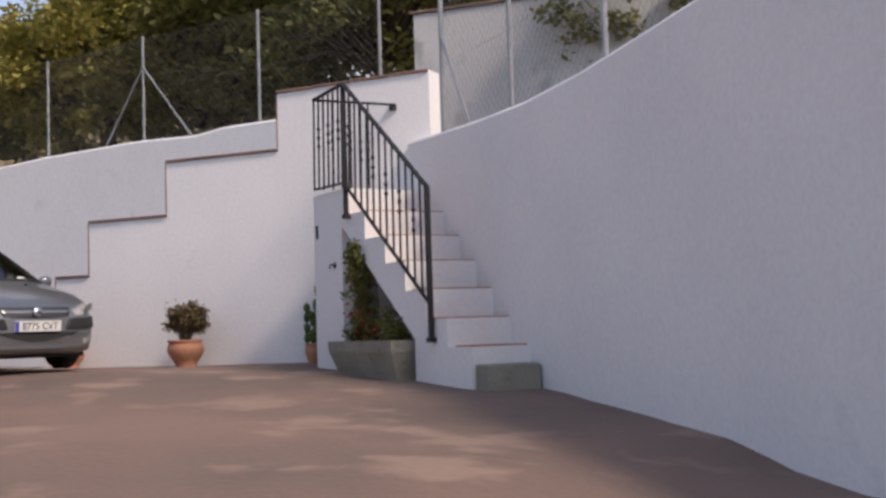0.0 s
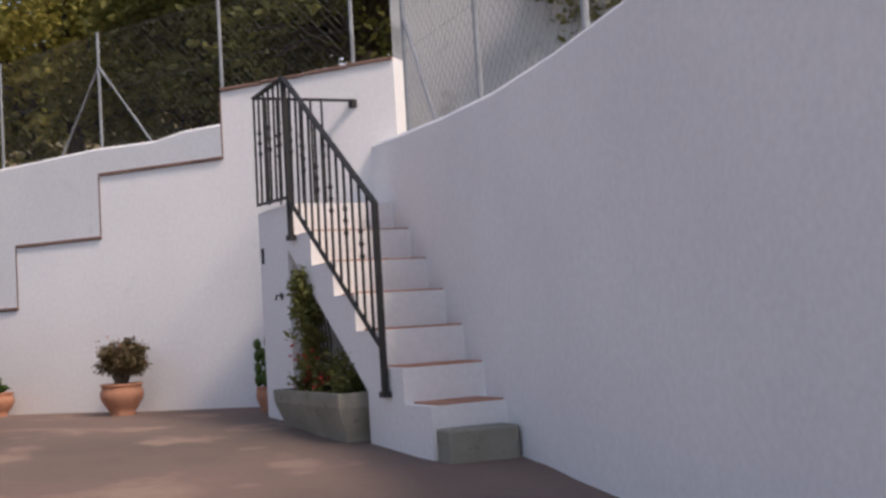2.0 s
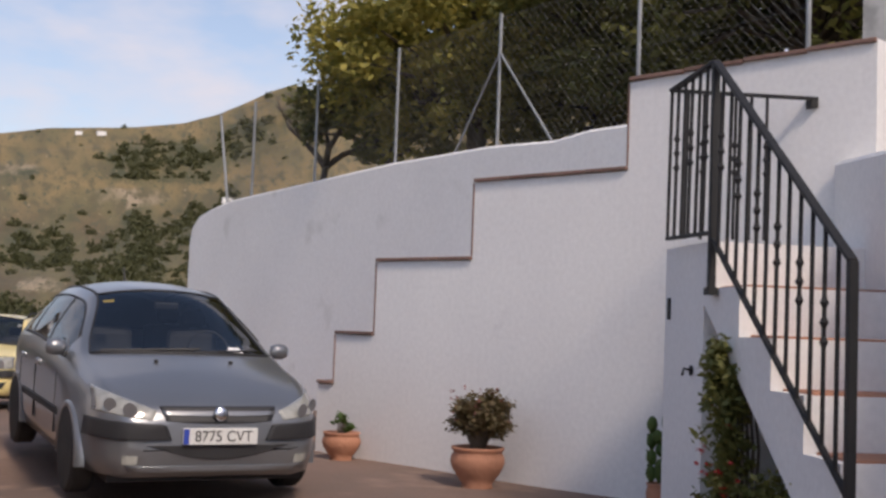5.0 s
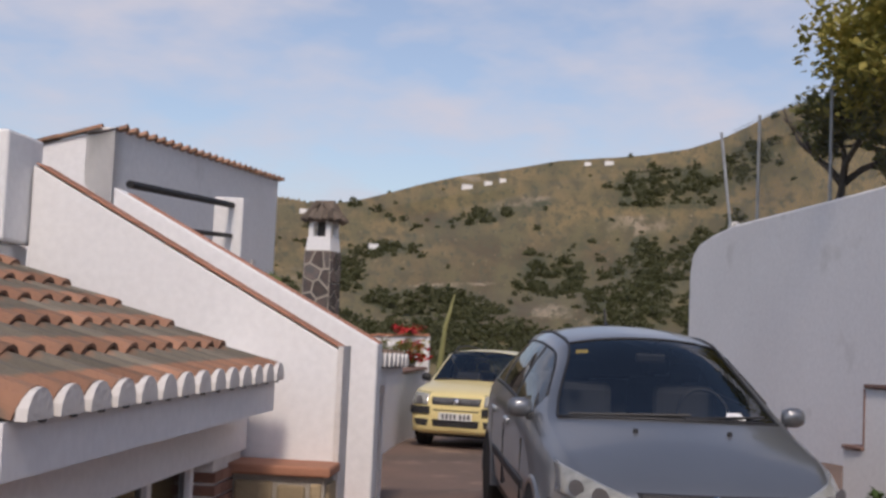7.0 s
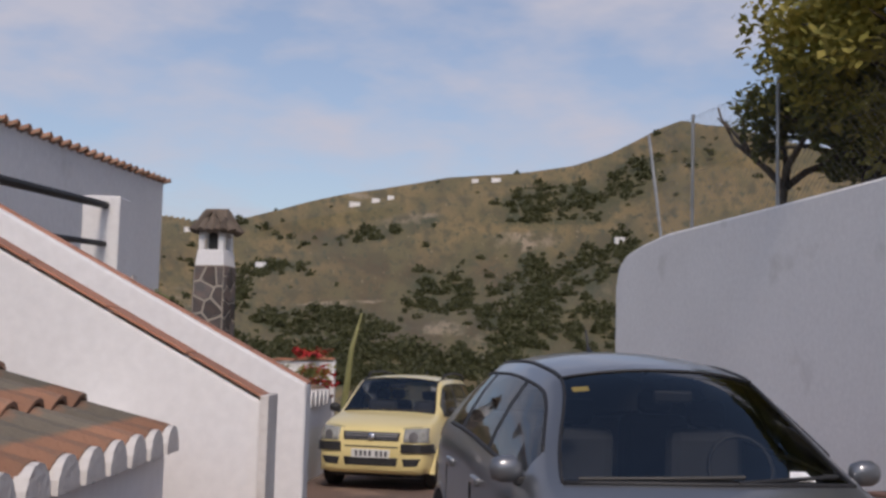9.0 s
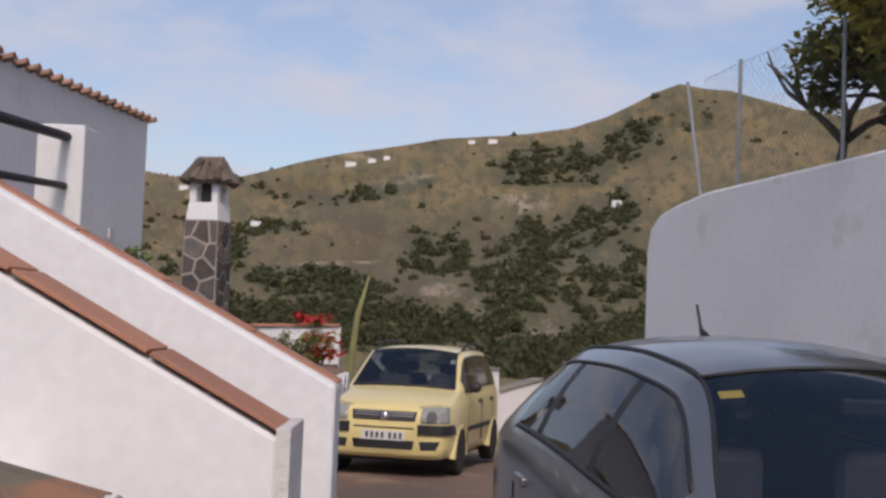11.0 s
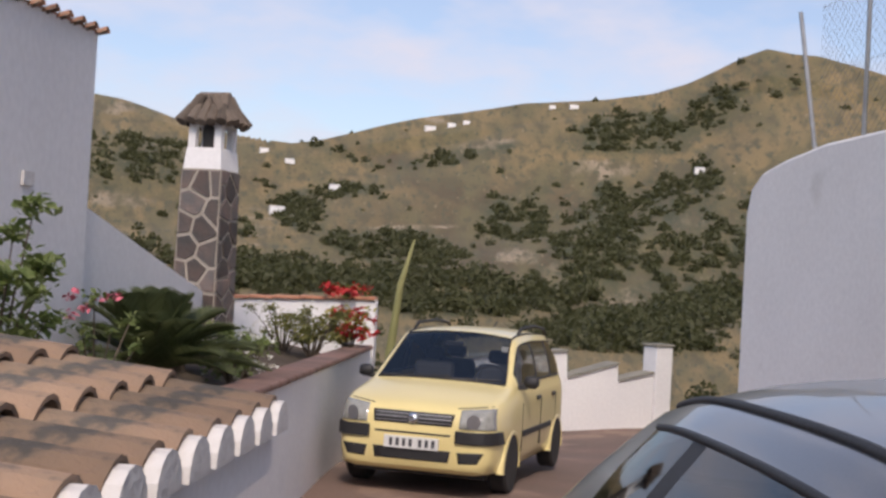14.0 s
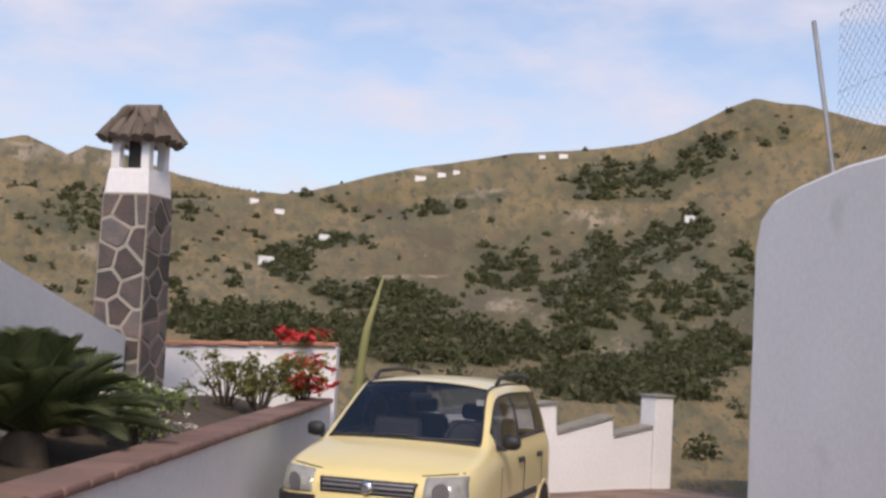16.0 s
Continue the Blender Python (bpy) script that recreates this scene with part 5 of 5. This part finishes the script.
    for k in range(7):
        x = -0.19 + k * 0.062 + (0.03 if k > 3 else 0)
        part("plate_mark", box(B(), x - 0.016, x + 0.016, -0.0365, -0.0335, 0.44, 0.51), SEAT, pl)
    part("sticker", box(B(), 0.47, 0.54, 1.40, 1.405, 1.31, 1.36), PAPER, root, "white sticker inside the windscreen")
    part("antenna", rod(B(), (0.0, 2.95, 1.52), (0.0, 3.15, 1.60), 0.012, 6, 0.006), BLACKP, root)


yellow_car()


# ---- plants ----
def pot(name, label, m, h, r, scale=1.0):
    root = thing(name, label, "plant pot", m)
    bm = lathe(B(), [(r * 0.56, 0), (r * 0.58, h * 0.05), (r * 0.54, h * 0.10), (r * 0.72, h * 0.28), (r * 0.92, h * 0.48), (r, h * 0.64), (r * 0.97, h * 0.78), (r * 0.88, h * 0.88), (r * 0.90, h * 0.9), (r * 0.98, h * 0.96), (r * 0.96, h), (r * 0.84, h), (r * 0.80, h * 0.9)], 32)
    part("pot", bm, TERRA, root, "", True)
    part("soil", lathe(B(), [(0.01, h * 0.89), (r * 0.82, h * 0.9), (r * 0.8, h * 0.92), (0.01, h * 0.93)], 20), SOIL, root)
    return root


def bush(root, seed, stems, spread, z0, z1, count, leaf, material, rad=0.12):
    rng = random.Random(seed)
    bm, bs = B(), B()
    for k in range(stems):
        a = rng.uniform(0, math.tau)
        q = spread * math.sqrt(rng.uniform(0.02, 1))
        top = Vector((q * math.cos(a), q * math.sin(a), rng.uniform(z0 + (z1 - z0) * 0.35, z1)))
        tube(bs, [(0.03 * math.cos(a), 0.03 * math.sin(a), z0), Vector((0, 0, z0)).lerp(top, 0.55) + Vector((0, 0, 0.04)), top], [0.009, 0.006, 0.003], 5)
        leaves(bm, rng, top, (rad, rad, rad * 0.75), count // stems, leaf, 0.15)
    tagged(part("stem", bs, BARK, root), kind="stuff")
    tagged(part("foliage", bm, material, root), kind="stuff")


r1 = pot("potted_shrub", "terracotta pot with a round bushy shrub by the stepped wall", pose(-3.22, 14.16, yard_z(-3.22, 14.16) - 0.005), 0.30, 0.20)
bush(r1, 1, 60, 0.19, 0.25, 0.66, 4200, 0.042, LEAF_BROWN, 0.10)
rng = random.Random(12)
bm = B()
for k in range(26):
    a, q = rng.uniform(0, math.tau), rng.uniform(0.1, 0.25)
    leaves(bm, rng, (q * math.cos(a), q * math.sin(a), rng.uniform(0.45, 0.74)), (0.02, 0.02, 0.02), 4, 0.03, 0.2)
tagged(part("bloom", bm, PINK_DULL, r1, "small dull pink blossoms"), kind="stuff")
r2 = pot("potted_plant", "small terracotta pot with a little green plant", pose(-4.80, 15.05, yard_z(-4.80, 15.05) - 0.005), 0.24, 0.165)
bush(r2, 2, 9, 0.09, 0.2, 0.38, 160, 0.05, LEAF_FRESH, 0.04)
r3 = pot("potted_cactus", "dark clay pot with an upright cactus behind the stair pier", pose(-1.75, 13.58, yard_z(-1.75, 13.58) - 0.005), 0.22, 0.085)
for k, (x, y, h) in enumerate(((0, 0, 0.62), (-0.06, 0.02, 0.42), (0.05, -0.03, 0.34))):
    bm = B()
    for j in range(4):
        z = 0.22 + j * h / 4
        lathe(bm, [(0.012, 0), (0.032, h / 14), (0.036, h / 8), (0.03, h / 5), (0.008, h / 4)], 10, (x - 0.02 * j * (k - 1), y, z))
    part("stem", bm, LEAF_FRESH, r3, "", True)
rng = random.Random(8)
bm = B()
for k in range(14):
    leaves(bm, rng, (-0.06 + 0.02 * rng.uniform(-1, 1), 0, 0.28 + k * 0.02), (0.04, 0.03, 0.02), 2, 0.04, 0.2)
part("foliage", bm, LEAF_FRESH, r3)


def planter():
    root = thing("stone_planter", "rectangular concrete planter with a climbing plant under the stair", "planter", STAIR @ pose(0.07, 1.70, yard_z(-0.9, 11.9) - 0.02))
    w, l, h = 0.27, 0.68, 0.34
    o = [(-w, -l), (w, -l), (w, l), (-w, l)]
    bm = B()
    rings = [[(x * k, y * (1 - (1 - k) * w / l), z) for x, y in o] for k, z in ((0.70, 0.0), (0.72, 0.04), (0.98, h * 0.72), (1.0, h - 0.02), (1.0, h), (0.84, h), (0.80, h - 0.10))]
    loft(bm, rings)
    part("trough", bm, STONE, root)
    part("soil", box(B(), -w * 0.8, w * 0.8, -l * 0.9, l * 0.9, h - 0.13, h - 0.06), SOIL, root)
    rng = random.Random(4)
    bm, bs = B(), B()
    for k in range(110):
        t = rng.random()
        y = 0.22 + rng.gauss(0, 0.055) + (0.05 if t > 0.7 else 0)
        leaves(bm, rng, (rng.gauss(-0.07, 0.05), y + 0.10, h + t * 0.88), (0.075, 0.08, 0.08), 30, 0.05, 0.1)
    for k in range(50):
        t = rng.random() ** 1.5
        leaves(bm, rng, (rng.gauss(0.02, 0.1), -0.05 + rng.gauss(0.0, 0.25), h - 0.02 + t * 0.28), (0.11, 0.13, 0.08), 22, 0.055, 0.1)
    part("foliage", bm, LEAF_DARK, root)
    for k in range(5):
        tube(bs, [(0.02 * k - 0.04, 0.25, h - 0.08), (0.03 * k - 0.05, 0.27, h + 0.35), (0.02 * k - 0.03, 0.30 + 0.02 * k, h + 0.85)], [0.012, 0.009, 0.004], 6)
    tagged(part("stem", bs, BARK, root), kind="stuff")
    bm = B()
    for k in range(34):
        leaves(bm, rng, (rng.uniform(-0.24, -0.08), 0.22 + rng.gauss(0, 0.16), h + rng.uniform(-0.03, 0.7) * rng.random()), (0.025, 0.025, 0.02), 5, 0.025, 0.1)
    tagged(part("bloom", bm, RED, root, "small red flowers"), kind="stuff")
    # small lamp bracket on the pier beside it
    br = thing("wall_hook", "small dark iron hook on the stair pier", "hook", STAIR)
    part("hook", tube(B(), [(0.0, 2.62, 1.66), (-0.05, 2.62, 1.67), (-0.06, 2.62, 1.63)], 0.008, 6), IRON, br)
    part("rose", lathe(B(), [(0.005, 0), (0.03, 0.004), (0.03, 0.01), (0.005, 0.014)], 12), IRON, br).matrix_basis = pose(-0.002, 2.62, 1.66, 0, -90, 0)
    bx = thing("meter_plate", "narrow dark metal plate on the landing wall", "plate", STAIR)
    part("plate", box(B(), -0.014, -0.002, 3.03, 3.07, 1.95, 2.08, 0.003), IRON, bx)


planter()


def frond_plant(name, label, m, fronds, length, seed):
    """A short trunk with arching feathered fronds."""
    root = thing(name, label, "palm", m)
    rng = random.Random(seed)
    part("trunk", lathe(B(), [(0.12, -0.1), (0.14, 0.05), (0.10, 0.22), (0.04, 0.28)], 14), BARK, root, "", True)
    for k in range(fronds):
        a, up = k * 2.4, rng.uniform(0.35, 1.4)
        bm = B()
        pts = []
        for i in range(9):
            t = i / 8
            q = length * (t * math.cos(up) + 0.0)
            pts.append(Vector((q * math.cos(a), q * math.sin(a), 0.22 + length * t * math.sin(up) - 0.35 * length * t * t)))
        tube(bm, pts, [0.008] * 8 + [0.003], 4)
        side = Vector((-math.sin(a), math.cos(a), 0))
        for i in range(1, 45):
            t = i / 45
            f = t * 8
            p = pts[int(f)].lerp(pts[min(8, int(f) + 1)], f - int(f))
            fw = (pts[min(8, int(f) + 1)] - pts[max(0, int(f) - 1)]).normalized()
            l = 0.17 * length / 0.8 * math.sin(math.pi * (0.15 + 0.83 * t)) ** 0.7
            for s in (-1, 1):
                tip = p + (side * s * 0.8 + fw * 0.55 + Vector((0, 0, 0.25))) * l
                v = [bm.verts.new(q) for q in (p - fw * 0.013, tip, p + fw * 0.013)]
                bm.faces.new(v)
        part("frond", bm, LEAF_PALM, root)
    return root


frond_plant("cycad_palm", "dark green sago palm in the raised flower bed", DRIVE @ pose(-1.75, 8.1, 1.30), 46, 0.84, 3)
frond_plant("cycad_palm", "dark green sago palm at the back of the bed", DRIVE @ pose(-2.0, 9.4, 1.32), 30, 0.62, 5)


def shrub(name, label, m, seed, stems, spread, z1, count, leaf, material, petals=None, blooms=0, psize=0.05, zlow=0.3, rad=0.13):
    root = thing(name, label, "shrub", m)
    bush(root, seed, stems, spread, 0.0, z1, count, leaf, material, rad)
    if petals:
        rng = random.Random(seed + 50)
        bm = B()
        for k in range(blooms):
            a, q = rng.uniform(0, math.tau), spread * math.sqrt(rng.random()) * 1.05
            leaves(bm, rng, (q * math.cos(a), q * math.sin(a), rng.uniform(zlow * z1, z1 * 1.1)), (psize, psize, psize * 0.7), 12, psize * 0.9, 0.2)
        tagged(part("bloom", bm, petals, root), kind="stuff")
    return root


shrub("white_flower_bush", "green bush with many small white flowers", DRIVE @ pose(-1.38, 9.0, 1.30), 21, 22, 0.26, 0.46, 1000, 0.05, LEAF_LIGHT, WHITE, 46, 0.032)
shrub("white_flower_bush", "sparse bush with small white flowers before the wall", DRIVE @ pose(-1.75, 12.6, 1.36), 22, 18, 0.36, 0.5, 800, 0.045, LEAF_DARK, WHITE, 26, 0.03, rad=0.09)
shrub("dark_shrub", "dark small-leaved shrub before the garden wall", DRIVE @ pose(-1.4, 12.3, 1.36), 23, 24, 0.32, 0.48, 1500, 0.045, LEAF_DARK, rad=0.10)
shrub("red_geranium", "geranium with large red flower heads", DRIVE @ pose(-1.12, 12.9, 1.38), 24, 14, 0.26, 0.42, 500, 0.07, LEAF, RED, 22, 0.085, 0.4)
shrub("red_geranium", "red geranium hanging over the wall top", DRIVE @ pose(-1.25, 13.72, 1.90), 25, 12, 0.30, 0.16, 260, 0.06, LEAF_DARK, RED, 16, 0.085, 0.5, 0.07)
shrub("pink_rose", "rose bush with pink flowers near the house", DRIVE @ pose(-1.7, 6.9, 1.36), 26, 9, 0.22, 0.72, 260, 0.05, LEAF_LIGHT, PINK, 5, 0.05, 0.75, 0.08)
shrub("green_shrub", "fresh green broad-leaved shrub by the house corner", DRIVE @ pose(-1.95, 6.1, 1.38), 27, 30, 0.27, 1.12, 1500, 0.075, LEAF_LIGHT, rad=0.12)
ag = thing("agave_stalk", "tall pale green flower stalk leaning over the garden wall", "agave", DRIVE @ pose(-0.87, 14.6, 0.4))
part("stalk", tube(B(), [(0, 0, 0), (0.02, 0, 0.9), (0.10, 0, 1.7), (0.24, 0, 2.25)], [0.06, 0.055, 0.04, 0.012], 10), STALK, ag, "", True)
for k in range(9):
    a = k * 0.7
    part("leaf", tube(B(), [(0, 0, 0), (0.25 * math.cos(a), 0.25 * math.sin(a), 0.28), (0.55 * math.cos(a), 0.55 * math.sin(a), 0.45)], [0.05, 0.045, 0.004], 6), LEAF_FRESH, ag)


# ---- trees behind the upper wall ----
def tree(name, label, x, y, z, h, rad, seed, material, clumps=70, per=120, leaf=0.16):
    root = thing(name, label, "tree", pose(x, y, z))
    rng = random.Random(seed)
    bt, bl = B(), B()
    tube(bt, [(0, 0, -0.5), (0.1, 0.05, h * 0.25), (-0.05, 0.1, h * 0.5), (0.0, 0.0, h * 0.8)], [0.2, 0.16, 0.11, 0.04], 10)
    for k in range(clumps):
        d = Vector((rng.gauss(0, 1), rng.gauss(0, 1), rng.gauss(0, 1))).normalized()
        q = rng.uniform(0.45, 1.0)
        c = Vector((d.x * rad * q, d.y * rad * q, h * 0.55 + d.z * h * 0.46 * q))
        if k % 3 == 0:
            tube(bt, [(0, 0, h * 0.22 + 0.2 * rng.random()), Vector((0, 0, h * 0.35)).lerp(c, 0.55), c], [0.06, 0.035, 0.01], 5)
        s = rad * rng.uniform(0.16, 0.30)
        leaves(bl, rng, c, (s, s, s * 0.75), per, leaf, 0.25)
    part("trunk", bt, BARK, root, "", True)
    part("crown", bl, material, root)
    return root


tree("broadleaf_tree", "dense olive-green tree above the retaining wall", -6.9, 23.0, 4.0, 4.1, 2.5, 31, LEAF, 150, 150)
tree("broadleaf_tree", "dense dark tree behind the wire fence", -4.0, 21.8, 4.0, 5.2, 2.2, 32, LEAF_DARK, 150, 150)
tree("broadleaf_tree", "dark spreading tree beside the high back wall", -1.6, 20.5, 4.0, 5.4, 2.4, 33, LEAF_DARK, 150, 150)
tree("broadleaf_tree", "olive-green tree crown over the wall", -5.4, 26.0, 4.2, 4.9, 3.0, 34, LEAF, 150, 150, 0.19)
tree("broadleaf_tree", "dark green tree farther up the bank", -0.5, 24.5, 4.6, 6.6, 3.0, 35, LEAF, 150, 150, 0.19)
tree("broadleaf_tree", "low dark tree behind the fence", -8.6, 23.6, 3.9, 3.0, 1.5, 36, LEAF_DARK, 70, 120)
tree("broadleaf_tree", "overhanging dark leaves above the back wall", 2.2, 16.9, 3.4, 3.6, 1.6, 37, LEAF_DARK, 80, 110, 0.13)
# half-bare tree
bare = thing("bare_tree", "half-bare tree with twisted dead branches", "tree", pose(-9.7, 23.4, 3.8))
rng = random.Random(41)
bt, bl = B(), B()


def branch(p, d, l, r, n):
    q = p + d * l
    tube(bt, [p, p.lerp(q, 0.5) + Vector((rng.uniform(-1, 1), rng.uniform(-1, 1), rng.uniform(-1, 1))) * l * 0.10, q], [r, r * 0.8, r * 0.6], 6)
    if n:
        for k in range(3 if n > 1 else 2):
            branch(q, (d + Vector((rng.uniform(-1, 1), rng.uniform(-1, 1), rng.uniform(-0.3, 0.9))) * 0.8).normalized(), l * rng.uniform(0.5, 0.8), r * 0.6, n - 1)
    elif rng.random() < 0.18:
        leaves(bl, rng, q, (0.15, 0.15, 0.12), 14, 0.12, 0.1)


branch(Vector((0, 0, -0.3)), Vector((0.1, 0, 1)), 1.0, 0.09, 0)
for d in ((-0.8, 0.1, 0.75), (-0.2, 0.3, 1), (0.5, -0.2, 0.9), (0.9, 0.2, 0.5)):
    branch(Vector((0.08, 0, 0.6)), Vector(d).normalized(), 0.75, 0.06, 2)
part("trunk", bt, BARK, bare, "", True)
tagged(part("foliage", bl, LEAF_DARK, bare), kind="stuff")


# ---- wire fences ----
def fence(name, label, a, d, posts, height, braces, zs, length, lean=0):
    """Posts stand at distances along d from a; zs gives the foot's height at each post."""
    root = thing(name, label, "fence", Matrix())
    d = Vector((d[0], d[1], 0)).normalized()
    a = Vector((a[0], a[1], 0))
    for s, z in zip(posts, zs):
        p = a + d * s
        part("post", rod(B(), p + Vector((0, 0, z - 0.05)), p + d * (lean if s == posts[-1] else 0) + Vector((0, 0, z + height)), 0.024, 10), ZINC, root)
    for s, to, z in braces:
        p, q = a + d * s, a + d * to
        part("brace", rod(B(), p + Vector((0, 0, z + height * 0.72)), q + Vector((0, 0, z)), 0.017, 8), ZINC, root)
    z0 = lambda s: float(np.interp(s, posts, zs))
    bm = B()
    step, h = 0.11, height * 0.97
    k = posts[0] - h
    while k < posts[-1]:
        for up in (1, -1):
            s0, s1 = k, k + h
            t0, t1 = max(s0, posts[0]), min(s1, posts[-1])
            if t1 - t0 > 0.03:
                f0, f1 = (t0 - s0) / h, (t1 - s0) / h
                h0, h1 = (f0 * h, f1 * h) if up == 1 else (h - f0 * h, h - f1 * h)
                rod(bm, a + d * t0 + Vector((0, 0, z0(t0) + 0.03 + h0)), a + d * t1 + Vector((0, 0, z0(t1) + 0.03 + h1)), 0.0016, 3)
        k += step
    for f in (0.02, 0.5, 0.97):
        for s0, s1 in zip(posts, posts[1:]):
            rod(bm, a + d * s0 + Vector((0, 0, z0(s0) + height * f)), a + d * s1 + Vector((0, 0, z0(s1) + height * f)), 0.002, 4)
    tagged(part("wire_mesh", bm, WIRE, root, "thin galvanised chain-link mesh"), kind="stuff")


UA = Vector((-1.0, 16.55)) + Vector((0.55, 0.835)) * 0.15
fence("wire_fence", "grey steel posts with chain-link mesh along the upper wall", UA, UD, (0.4, 2.6, 5.05, 7.4, 9.75, 12.0, 12.95), 1.65, ((5.05, 4.0, 4.0), (5.05, 6.0, 4.0), ), (4.0, 4.0, 4.02, 4.0, 3.92, 3.87, 3.82), 13, 0.5)
fence("wire_fence", "grey steel posts with chain-link mesh on the tall shaded wall", Vector((-0.436, 12.86)) + Vector((0.13, 0.05)), RW, (0.0, 1.75, 3.5, 6.0, 9.0), 1.45, ((0.0, 0.75, 2.85),), (2.88, 2.81, 2.84, 2.93, 3.05), 9)


# ---- hillside cover ----
def scrub():
    """Bushes and small trees of loose leaf tufts over the slopes."""
    rng = np.random.default_rng(77)
    for name, label, count, r0, r1, tufts, base, grow in (("scrub", "dark green scrub scattered over the dry far hills", 15000, 90, 900, 46, 0.4, 0.0046), ("bushes", "leafy bushes and small trees on the near valley slope", 3400, 27, 130, 110, 0.40, 0.010)):
        centres, sizes = [], []
        for k in range(count):
            az, r = rng.uniform(20, 68), math.exp(rng.uniform(math.log(r0), math.log(r1)))
            x, y = CENTRE.x - r * math.sin(radians(az)), CENTRE.y + r * math.cos(radians(az))
            z = land_z(x, y)
            el = math.degrees(math.atan2(z - 2.2, r))
            here = np.array([az]), np.array([el])
            wood = float(cover(*here, WOODS + THICKET)[0]) - 0.5 * float(cover(*here, BARE)[0])
            frayed = noise.noise(Vector((az * 1.1, el * 1.6, 3.0))) * 0.35 + noise.noise(Vector((az * 3.5, el * 5, 7.0))) * 0.2
            if wood + frayed + (0.16 if r < 130 else 0) < rng.uniform(0.36, 0.86) and rng.random() > 0.012:
                continue
            centres.append((x, y, z))
            sizes.append((0.4 + 0.9 * rng.random() ** 2) * (base + grow * r))
        n = len(centres)
        c, s = np.repeat(np.array(centres), tufts, 0), np.repeat(np.array(sizes), tufts)[:, None]
        d = rng.normal(size=(n * tufts, 3))
        d /= np.linalg.norm(d, axis=1)[:, None]
        d[:, 2] = np.abs(d[:, 2]) * 1.15
        c = c + d * s * rng.uniform(0.35, 1.0, (n * tufts, 1)) * np.repeat(rng.uniform(0.7, 1.2, (n, 3)), tufts, 0)
        a, b = rng.normal(size=(2, n * tufts, 3))
        a /= np.linalg.norm(a, axis=1)[:, None]
        b /= np.linalg.norm(b, axis=1)[:, None]
        q = s * (0.30 if tufts < 100 else 0.17)
        v = np.stack([c - a * q, c - b * q * 0.7, c + a * q, c + b * q * 0.7], 1).reshape(-1, 3)
        me = bpy.data.meshes.new(name)
        me.from_pydata(v.tolist(), [], np.arange(len(v)).reshape(-1, 4).tolist())
        me.materials.append(SCRUB)
        tagged(new(name, me), label, "scrub", kind="stuff")


scrub()


def far_house(az, r, w, h):
    w, h = w * 0.75, h * 0.7
    x, y = CENTRE.x - r * math.sin(radians(az)), CENTRE.y + r * math.cos(radians(az))
    root = thing("farmhouse", "tiny white farmhouse far off on the dry hillside", "house", pose(x, y, land_z(x, y) + 0.5, 0, 0, az + 12), "far farmhouses")
    part("wall", box(B(), -w, w, -w * 0.5, w * 0.5, -3, h), PLASTER, root)
    part("roof", prism(B(), [(0, -w * 0.55, h + 0.02), (0, w * 0.55, h + 0.02), (0, 0, h + w * 0.22)], (-w * 1.03, 0, 0), (w * 1.03, 0, 0)), MORTAR, root)


for az, r, w, h in ((49.95, 430, 2.6, 2.6), (52.6, 330, 2.6, 1.7), (52.1, 600, 3, 2), (45.6, 690, 4, 2.2), (44.6, 700, 3, 2), (43.9, 705, 2.4, 2), (38.9, 740, 3.5, 2.2), (39.9, 745, 2.6, 2), (33.0, 380, 2.0, 1.6), (53.3, 640, 3, 2)):
    far_house(az, r, w, h)


# ---- clouds ----
def clouds():
    m = bpy.data.materials.new("cloud")
    m.use_nodes = True
    t = m.node_tree
    t.nodes.remove(t.nodes["Principled BSDF"])
    co, n, n2, ad, mr, em, tp, ms = (t.nodes.new(k) for k in ("ShaderNodeTexCoord", "ShaderNodeTexNoise", "ShaderNodeTexNoise", "ShaderNodeMath", "ShaderNodeMapRange", "ShaderNodeEmission", "ShaderNodeBsdfTransparent", "ShaderNodeMixShader"))
    n.inputs["Scale"].default_value, n.inputs["Detail"].default_value, n.inputs["Roughness"].default_value = 0.0011, 5, 0.55
    n2.inputs["Scale"].default_value, n2.inputs["Detail"].default_value = 0.004, 6
    mp = t.nodes.new("ShaderNodeMapping")
    mp.inputs["Scale"].default_value, mp.inputs["Rotation"].default_value = (1, 1, 2.6), (0.15, 0, 0)
    t.links.new(co.outputs["Object"], mp.inputs["Vector"])
    for k in (n, n2):
        t.links.new(mp.outputs[0], k.inputs["Vector"])
    ad.operation = "MULTIPLY_ADD"
    ad.inputs[1].default_value = 0.35
    t.links.new(n2.outputs[0], ad.inputs[0])
    t.links.new(n.outputs[0], ad.inputs[2])
    mr.inputs[1].default_value, mr.inputs[2].default_value, mr.inputs[3].default_value, mr.inputs[4].default_value = 0.60, 0.84, 0.16, 0.85
    t.links.new(ad.outputs[0], mr.inputs[0])
    em.inputs[0].default_value, em.inputs[1].default_value = (0.80, 0.84, 1.0, 1), 0.70
    t.links.new(mr.outputs[0], ms.inputs[0])
    t.links.new(tp.outputs[0], ms.inputs[1])
    t.links.new(em.outputs[0], ms.inputs[2])
    t.links.new(ms.outputs[0], t.nodes["Material Output"].inputs[0])
    bm = B()
    R = 3600
    rows = [[(-R * math.cos(e) * math.sin(a), R * math.cos(e) * math.cos(a), R * math.sin(e)) for a in (radians(k) for k in range(-70, 131, 5))] for e in (radians(k) for k in (-2, 3, 8, 13, 18, 24, 30, 38))]
    loft(bm, rows, closed=False)
    solid("backdrop_clouds", bm, m, "thin white haze and soft clouds in the blue sky", "clouds", kind="structure", smooth=True)


clouds()
